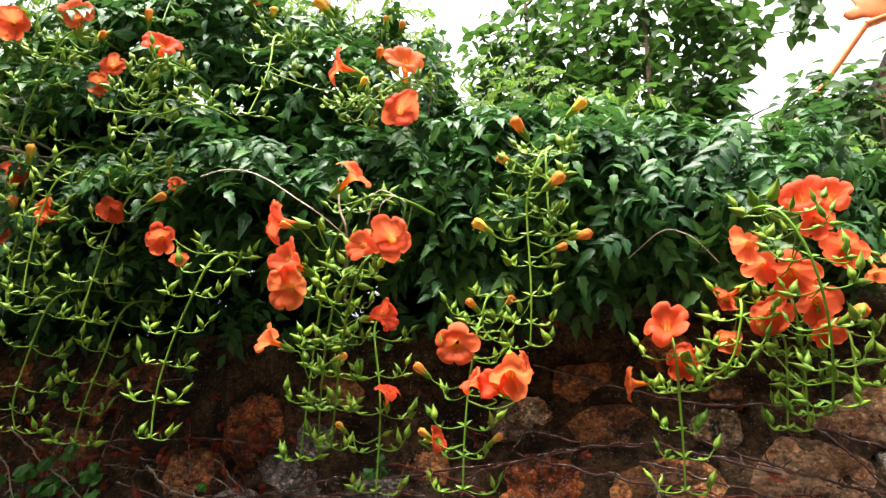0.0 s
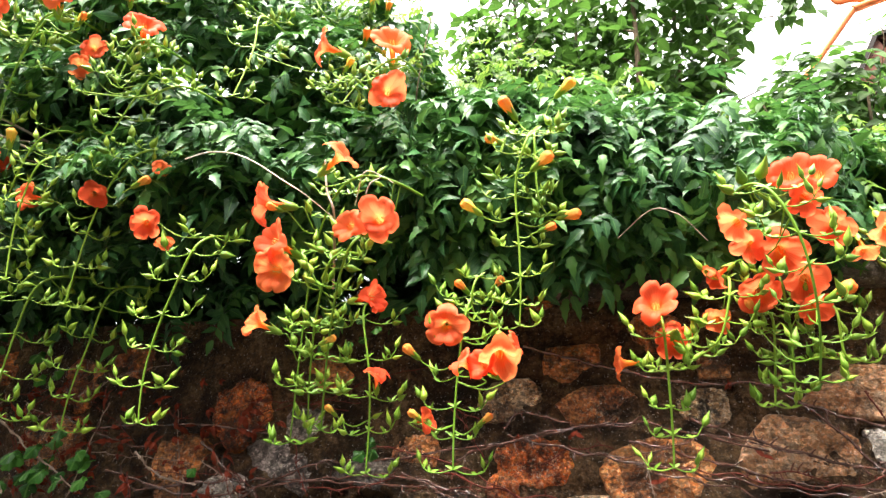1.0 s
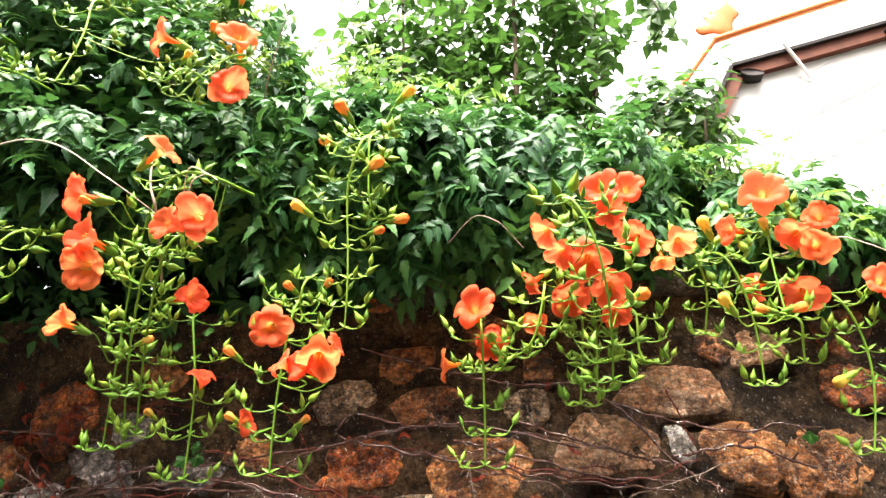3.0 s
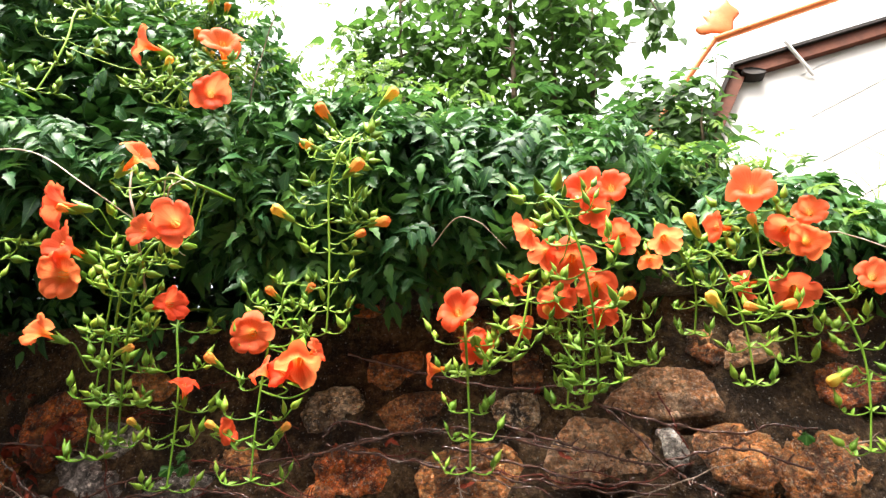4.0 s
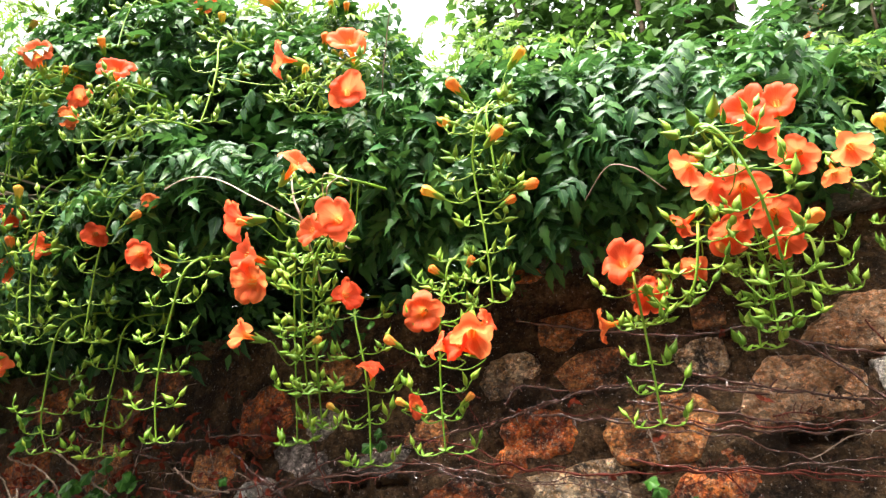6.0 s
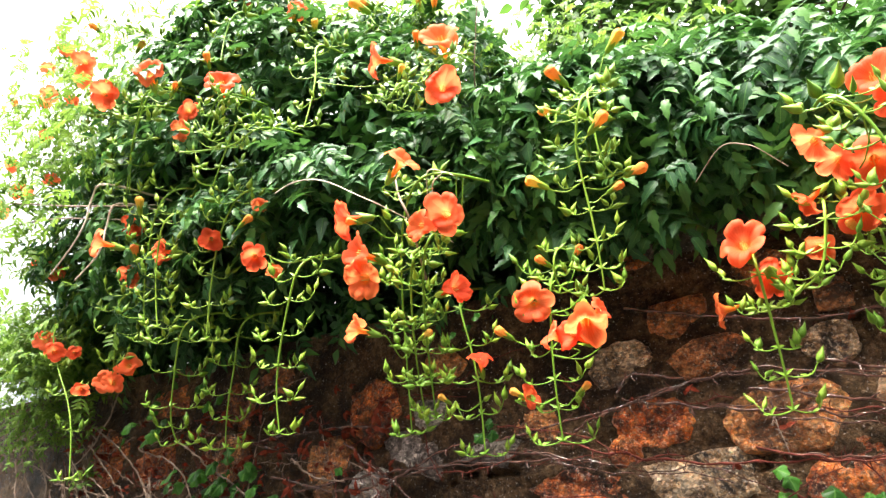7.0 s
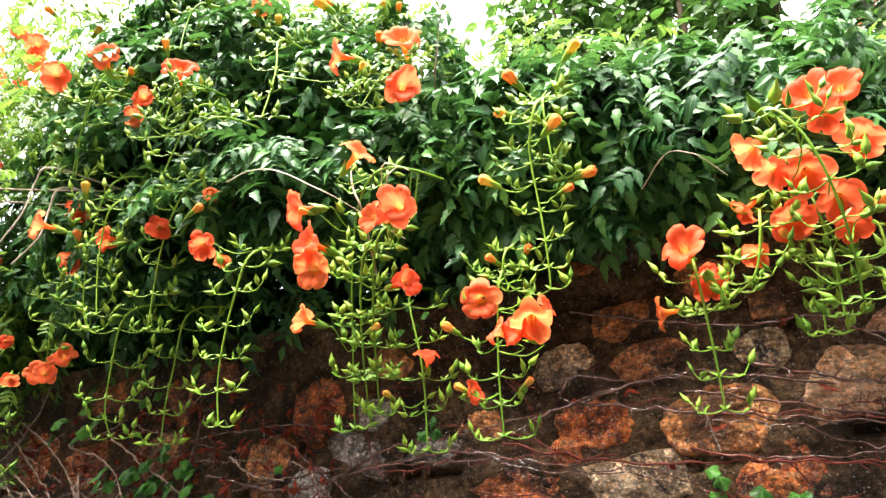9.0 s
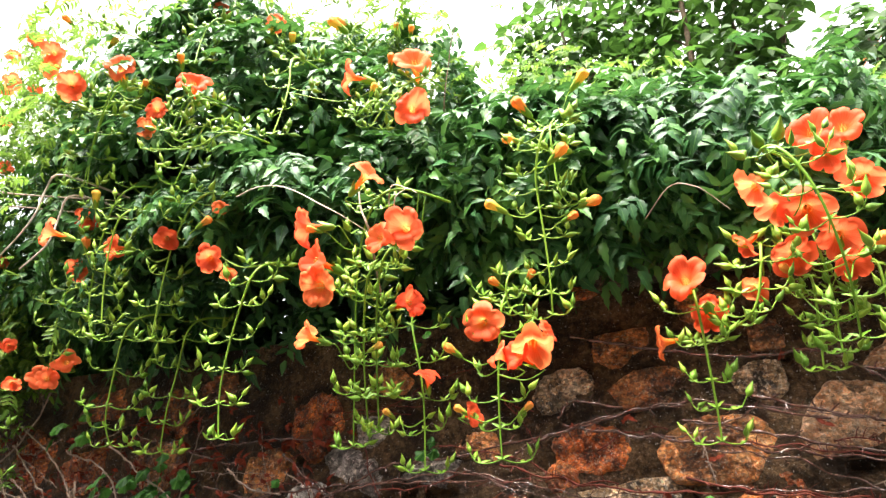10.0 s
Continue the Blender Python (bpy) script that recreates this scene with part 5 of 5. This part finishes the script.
flower_spray("short arching stem", [(-0.373, 1.050, 2.435), (-0.401, 1.045, 2.388), (-0.438, 1.040, 2.407)], 3, 0.035, 0.2, 3, [
    ("b", -0.376, 1.050, 2.460, 3.6, 52, 35)])
flower_spray("arching stem", [(-0.740, 0.980, 2.418), (-0.810, 0.980, 2.390), (-0.894, 0.980, 2.404), (-1.024, 0.980, 2.443)], 2, 0.035, 0.3, 2, [])
flower_spray("short stem", [(-0.874, 0.970, 2.557), (-0.903, 0.970, 2.509), (-0.911, 0.970, 2.454)], 2, 0.035, 0.3, 2, [])
flower_spray("long trailing stem", [(-1.081, 1.000, 2.292), (-1.126, 1.020, 2.215), (-1.145, 1.040, 2.123), (-1.134, 1.060, 2.003)], 6, 0.05, 0.1, 3, [])
flower_spray("long trailing stem", [(-0.300, 1.030, 2.033), (-0.345, 1.083, 1.968), (-0.375, 1.135, 1.887), (-0.398, 1.188, 1.803), (-0.418, 1.240, 1.718)], 6, 0.042, 0.1, 3, [])

# ---- tree behind the wall ----
tree = tagged(new("tree"), "broad-leaved garden tree with slim upright limbs behind the wall", "tree")
TX, TY = 0.2, 2.95
rng = random.Random(21)
limbs = []
trunk = Shape()
trunk.tube(glide([(TX, TY, 0), (TX + 0.03, TY, 1.0), (TX, TY + 0.02, 2.0), (TX + 0.02, TY, 2.6)], 16), 0.085, 0.06, 10)
part("trunk", trunk.mesh("trunk", [M_BARK]), tree)
for k, (dx, dy, top) in enumerate(((-0.55, -0.1, 4.9), (-0.2, 0.15, 5.3), (0.15, -0.2, 5.2), (0.40, 0.1, 5.0), (0.62, -0.05, 4.5), (-0.8, 0.2, 4.5))):
    s = Shape()
    pts = glide([(TX, TY, 2.3 + 0.05 * k), (TX + dx * 0.45, TY + dy * 0.5, 2.9), (TX + dx * 0.85, TY + dy, 3.7), (TX + dx, TY + dy, top)], 18)
    s.tube(pts, 0.03, 0.008, 7)
    for j in range(14):
        q = pts[3 + j]
        a = rng.uniform(0, 6.28)
        e = q + Vector((math.cos(a) * 0.3, math.sin(a) * 0.25, rng.uniform(-0.05, 0.3)))
        br = glide([q, (q + e) / 2 + Vector((0, 0, 0.05)), e], 6)
        s.tube(br, 0.007, 0.003, 5)
        limbs.append(br)
    limbs.append(pts[6:])
    part("limb", s.mesh("limb", [M_BARK]), tree)
TREE_LEAVES = [simple_leaf(40 + k, 0.088, 0.058) for k in range(6)]
places = []
while len(places) < 7600:
    br = rng.choice(limbs)
    q = rng.choice(br) + Vector((rng.gauss(0, 0.085), rng.gauss(0, 0.085), rng.gauss(0, 0.09)))
    if q.x > 0.72 + 0.28 * min(1, max(0, (q.z - 3.8) / 0.5)):
        continue
    face = Vector((rng.gauss(0, 0.5), rng.gauss(-0.3, 0.5), 0.8)).normalized()
    tip = Vector((rng.gauss(0, 1), rng.gauss(0, 1), rng.gauss(-0.5, 0.4)))
    tip = (tip - face * tip.dot(face)).normalized()
    size = rng.uniform(0.7, 1.15)
    m = Matrix((tip.cross(face), tip, face)).transposed().to_4x4() @ Matrix.Diagonal((size, size, size, 1))
    places.append((Matrix.Translation(q) @ m, rng.randrange(6)))
# one bough droops clear of the crown
s = Shape()
bough = glide([(TX + 0.30, TY + 0.05, 4.55), (0.85, 2.95, 4.80), (1.08, 2.95, 4.70), (1.19, 2.95, 4.50), (1.15, 2.95, 4.30)], 20)
s.tube(bough, 0.010, 0.003, 6)
part("limb", s.mesh("limb", [M_BARK]), tree)
for _ in range(75):
    q = bough[rng.randrange(9, 20)] + Vector((rng.gauss(0, 0.05), rng.gauss(0, 0.05), rng.gauss(0, 0.05)))
    face = Vector((rng.gauss(0, 0.4), -0.8, rng.gauss(0.4, 0.4))).normalized()
    tip = Vector((rng.gauss(0, 0.5), -0.2, -1))
    tip = (tip - face * tip.dot(face)).normalized()
    size = rng.uniform(0.8, 1.15)
    places.append((Matrix.Translation(q) @ Matrix((tip.cross(face), tip, face)).transposed().to_4x4() @ Matrix.Diagonal((size, size, size, 1)), rng.randrange(6)))
part("crown", scatter(TREE_LEAVES, places, "crown", M_TREE_LEAF), tree, kind="stuff")

# ---- shrub behind the wall ----
shrub = tagged(new("shrub"), "dark green broad-leaved shrub beside the house corner", "shrub")
SC, SR = (0.86, 2.12, 2.95), (0.27, 0.22, 0.24)
for k in range(7):
    a = k * 0.9
    s = Shape()
    s.tube(glide([(0.9, 2.2, 0.0), (0.9 + 0.05 * math.cos(a), 2.2 + 0.05 * math.sin(a), 1.6), (SC[0] + 0.16 * math.cos(a), SC[1] + 0.13 * math.sin(a), 2.75), (SC[0] + 0.2 * math.cos(a), SC[1] + 0.15 * math.sin(a), 2.98)], 12), 0.011, 0.003, 6)
    part("branch", s.mesh("branch", [M_BARK]), shrub)
places = []
for _ in range(820):
    n = Vector((rng.gauss(0, 1), rng.gauss(0, 1), rng.gauss(0, 1))).normalized()
    f = rng.uniform(0.45, 1.08)
    face = (n * 0.6 + Vector((rng.gauss(0, 0.4), -0.3, 0.7))).normalized()
    tip = Vector((rng.gauss(0, 1), rng.gauss(0, 1), rng.gauss(-0.2, 0.4)))
    tip = (tip - face * tip.dot(face)).normalized()
    size = rng.uniform(0.5, 0.8)
    m = Matrix((tip.cross(face), tip, face)).transposed().to_4x4() @ Matrix.Diagonal((size, size, size, 1))
    places.append((Matrix.Translation([c + r * u * f for c, r, u in zip(SC, SR, n)]) @ m, rng.randrange(6)))
s = Shape()
sprig = glide([(0.98, 2.1, 2.85), (1.03, 2.04, 3.0), (1.07, 2.0, 3.16), (1.06, 2.0, 3.24)], 14)
s.tube(sprig, 0.003, 0.0015, 5)
part("branch", s.mesh("branch", [M_BARK]), shrub)
for k in range(13):
    q = sprig[1 + k]
    tip = Vector((rng.choice((-1, 1)) * rng.uniform(0.4, 1), -0.3, rng.uniform(-0.7, 0.3)))
    face = Vector((rng.gauss(0, 0.3), -0.5, 0.9))
    face = (face - tip * face.dot(tip) / tip.length_squared).normalized()
    tip.normalize()
    places.append((Matrix.Translation(q) @ Matrix((tip.cross(face), tip, face)).transposed().to_4x4() @ Matrix.Scale(rng.uniform(0.5, 0.75), 4), rng.randrange(6)))
part("crown", scatter(TREE_LEAVES, places, "crown", M_TREE_LEAF), shrub, kind="stuff")

# ---- creeper on the wall ----
creeper = tagged(new("creeper"), "leafless creeper with thin reddish brown stems clinging to the wall", "creeper")


def runner(points, r, material, name, y=1.446):
    rng = random.Random(int(points[0][0] * 977) + len(points))
    pts = glide([(x, y - 0.004 * (i % 2), z) for i, (x, z) in enumerate(points)], 14 * len(points))
    pts = [q + Vector((0.006 * noise.noise((q.x * 30, q.z * 30, 1)), 0.006 * noise.noise((q.x * 18, q.z * 18, 8)), 0.008 * noise.noise((q.x * 25, q.z * 25, 3)))) for q in pts]
    s = Shape()
    s.tube(pts, r, r * 0.75, 6, 0, 5)
    for i in range(3, len(pts) - 3, 4):
        q = pts[i]
        d = Vector((rng.gauss(0, 0.5), -0.4, rng.choice((-1, 1)) * rng.uniform(0.3, 1))).normalized()
        k = rng.uniform(0.006, 0.022)
        s.tube([q, q + d * k * 0.6, q + d * k + Vector((0.003, 0, 0))], r * 0.8, r * 0.35, 4)
    part(name, s.mesh(name, [material]), creeper)


for points in (
    [(-0.06, 1.94), (0.11, 1.89), (0.27, 1.85), (0.40, 1.85), (0.47, 1.81), (0.55, 1.78), (0.69, 1.75), (0.79, 1.76), (0.86, 1.75)],
    [(-0.20, 1.70), (-0.08, 1.74), (0.02, 1.76), (0.15, 1.77)],
    [(-0.09, 1.75), (0.03, 1.72), (0.15, 1.70), (0.26, 1.68), (0.37, 1.66), (0.57, 1.64)],
    [(0.15, 1.74), (0.27, 1.71), (0.42, 1.67), (0.58, 1.66)],
    [(0.47, 1.81), (0.53, 1.75), (0.57, 1.70), (0.63, 1.66), (0.67, 1.64)],
    [(0.58, 1.70), (0.69, 1.72), (0.84, 1.68)],
    [(0.27, 1.78), (0.38, 1.74), (0.48, 1.71), (0.57, 1.69)],
    [(-0.99, 1.62), (-0.78, 1.64), (-0.58, 1.65), (-0.24, 1.64)],
    [(-0.10, 1.76), (-0.06, 1.79), (0.04, 1.77)],
    [(-0.75, 1.58), (-0.57, 1.67), (-0.47, 1.69), (-0.33, 1.70), (-0.07, 1.74), (0.10, 1.77), (0.19, 1.77), (0.40, 1.72)],
    [(-1.08, 1.66), (-0.80, 1.61), (-0.54, 1.65), (-0.33, 1.66), (-0.13, 1.62)],
    [(-0.83, 1.73), (-0.72, 1.65), (-0.60, 1.57)],
    [(-1.26, 1.79), (-1.11, 1.74), (-0.96, 1.71)],
    [(-1.19, 1.76), (-0.89, 1.77), (-0.63, 1.75)],
):
    runner(points, 0.0031, M_CREEPER, "stem")
for points in (
    [(-1.84, 2.04), (-1.85, 1.94), (-1.93, 1.83), (-2.02, 1.76)],
    [(-1.95, 1.88), (-1.80, 1.81), (-1.65, 1.70), (-1.57, 1.61)],
    [(-2.47, 1.85), (-2.32, 1.85), (-2.20, 1.74), (-2.16, 1.64)],
    [(-2.35, 1.85), (-2.12, 1.71), (-1.90, 1.67), (-1.68, 1.62)],
    [(-1.96, 1.82), (-1.80, 1.71), (-1.68, 1.62)],
    [(-1.00, 1.70), (-0.92, 1.65), (-0.81, 1.63)],
    [(-2.42, 1.81), (-2.35, 1.65)],
    [(-2.09, 1.81), (-1.94, 1.69), (-1.86, 1.63)],
    [(-1.68, 1.79), (-1.46, 1.71), (-1.37, 1.60)],
    [(-1.48, 1.79), (-1.31, 1.70), (-1.14, 1.61)],
):
    runner(points, 0.0029, M_TWIG_GREY, "bare_stem", 1.43)


rng = random.Random(77)
for k in range(90):
    x, z = rng.uniform(-2.2, 1.1 if k < 40 else -0.7), rng.uniform(1.48, 1.86)
    a = rng.choice((rng.gauss(-0.25, 0.25), rng.gauss(-1.0, 0.3), rng.gauss(0.15, 0.2)))
    ln = rng.uniform(0.08, 0.30)
    runner([(x, z), (x + ln * 0.5 * math.cos(a), z + ln * 0.5 * math.sin(a) + rng.gauss(0, 0.012)), (x + ln * math.cos(a), z + ln * math.sin(a))], rng.uniform(0.0009, 0.0017), rng.choice((M_CREEPER_RED, M_CREEPER_RED, M_TWIG_GREY)), "thin_stem", rng.uniform(1.437, 1.449))


# bare branches fanning down the west end
for k in range(11):
    x, z = rng.uniform(-2.5, -1.6), rng.uniform(1.66, 1.92)
    a = rng.gauss(-0.9, 0.35)
    ln = rng.uniform(0.22, 0.45)
    pts = [(x + ln * i / 3 * math.cos(a) + rng.gauss(0, 0.012), z + ln * i / 3 * math.sin(a)) for i in range(4)]
    runner(pts, rng.uniform(0.0018, 0.0034), M_TWIG_GREY, "bare_stem", rng.uniform(1.42, 1.44))

# long thin runners across the lower courses
for k in range(12):
    x, z = rng.uniform(-0.5, 0.2), rng.uniform(1.54, 1.74)
    slope = rng.gauss(-0.10, 0.07)
    ln = rng.uniform(0.35, 0.75)
    pts = [(x + ln * i / 4, z + slope * ln * i / 4 + rng.gauss(0, 0.012)) for i in range(5)]
    runner(pts, rng.uniform(0.0013, 0.0024), rng.choice((M_CREEPER, M_CREEPER, M_CREEPER_RED)), "thin_stem", rng.uniform(1.435, 1.449))


def lobed_leaf(size, seed):
    """A broad three-pointed leaf along +Y, upper side +Z."""
    s = Shape()
    n = 34
    rng = random.Random(seed)
    rows, uvs = [], []
    for ring in (0.02, 0.5, 1.0):
        for j in range(n):
            a = 2 * math.pi * j / n
            r = size * (0.26 + 0.36 * max(0, math.cos(a)) ** 7 + 0.27 * max(0, math.cos(a - 1.05)) ** 9 + 0.27 * max(0, math.cos(a + 1.05)) ** 9 + (0.025 if j % 2 else -0.025)) * ring
            rows.append((r * math.sin(a), r * math.cos(a) + size * 0.3, 0.06 * size * math.sin(3 * a) * ring - 0.12 * size * ring ** 2))
            uvs.append((0.5 + 0.5 * ring * math.cos(a), 0.5 + 0.5 * ring * math.sin(a)))
    s.grid(rows, 3, n, True, uvs=uvs)
    s.tube([(0, 0.15 * size, 0), (0, 0, -0.01), (0, -0.2 * size, -0.02)], 0.001, 0.001, 4)
    return s


LOBED = [lobed_leaf(0.055, k).mesh("leaf", [M_IVY]) for k in range(4)]
rng = random.Random(31)
for x, y, z, n, wide in ((-1.29, 1.42, 1.665, 17, 0.08), (-1.33, 1.40, 1.90, 3, 0.05), (-1.62, 1.40, 1.85, 11, 0.08), (-1.13, 1.42, 1.688, 3, 0.03), (-1.48, 1.42, 1.69, 3, 0.03), (-1.09, 1.42, 1.60, 6, 0.05), (-0.80, 1.43, 1.665, 1, 0.0), (0.84, 1.43, 1.75, 1, 0.0), (0.17, 1.43, 1.58, 2, 0.02), (0.25, 1.43, 1.53, 2, 0.03), (-0.36, 1.35, 1.95, 4, 0.04), (-0.37, 1.38, 1.70, 3, 0.03), (0.42, 1.43, 1.52, 2, 0.03), (-1.15, 1.42, 1.70, 2, 0.02), (0.158, 1.43, 1.55, 2, 0.02), (0.31, 1.43, 1.535, 3, 0.02), (0.38, 1.43, 1.525, 2, 0.015)):
    for _ in range(n):
        q = Vector((x + rng.gauss(0, wide * 0.6), y + rng.uniform(-0.03, 0.02), z + rng.gauss(0, wide * 0.5)))
        d = Vector((rng.gauss(0, 0.35), -1, rng.uniform(0.1, 0.8)))
        part("leaf", rng.choice(LOBED), creeper, aim(q, d, rng.uniform(0.7, 1.05) * (1.0 if x < -1 else 0.72), math.pi + rng.gauss(0, 0.7)))


def withered_leaf(seed):
    s = Shape()
    rng = random.Random(seed)
    for k in range(3):
        leaflet(s, (0, 0, 0), (rng.gauss(0, 1), rng.gauss(0, 0.6), rng.gauss(0, 1)), (rng.gauss(0, 1), -1, 0), rng.uniform(0.016, 0.03), 0.014, rng, 5, 0.9, 0.15)
    return s.mesh("dead_leaf", [M_DEAD])


WITHERED = [withered_leaf(k) for k in range(5)]
for x, z in ((0.39, 1.71), (0.35, 1.85), (-0.07, 1.745), (0.04, 1.745), (0.05, 1.75), (0.11, 1.60), (0.20, 1.66)):
    part("dead_leaf", rng.choice(WITHERED), creeper, pose(x, 1.437, z, 0, rng.uniform(0, 360), 0) @ Matrix.Scale(0.65, 4), "withered red leaf")
for _ in range(270):
    x, z = rng.uniform(-2.1, -0.62), rng.uniform(1.5, 1.88)
    part("dead_leaf", rng.choice(WITHERED), creeper, pose(x, 1.44, z, 0, rng.uniform(0, 360), 0) @ Matrix.Scale(rng.uniform(0.5, 1.15), 4))
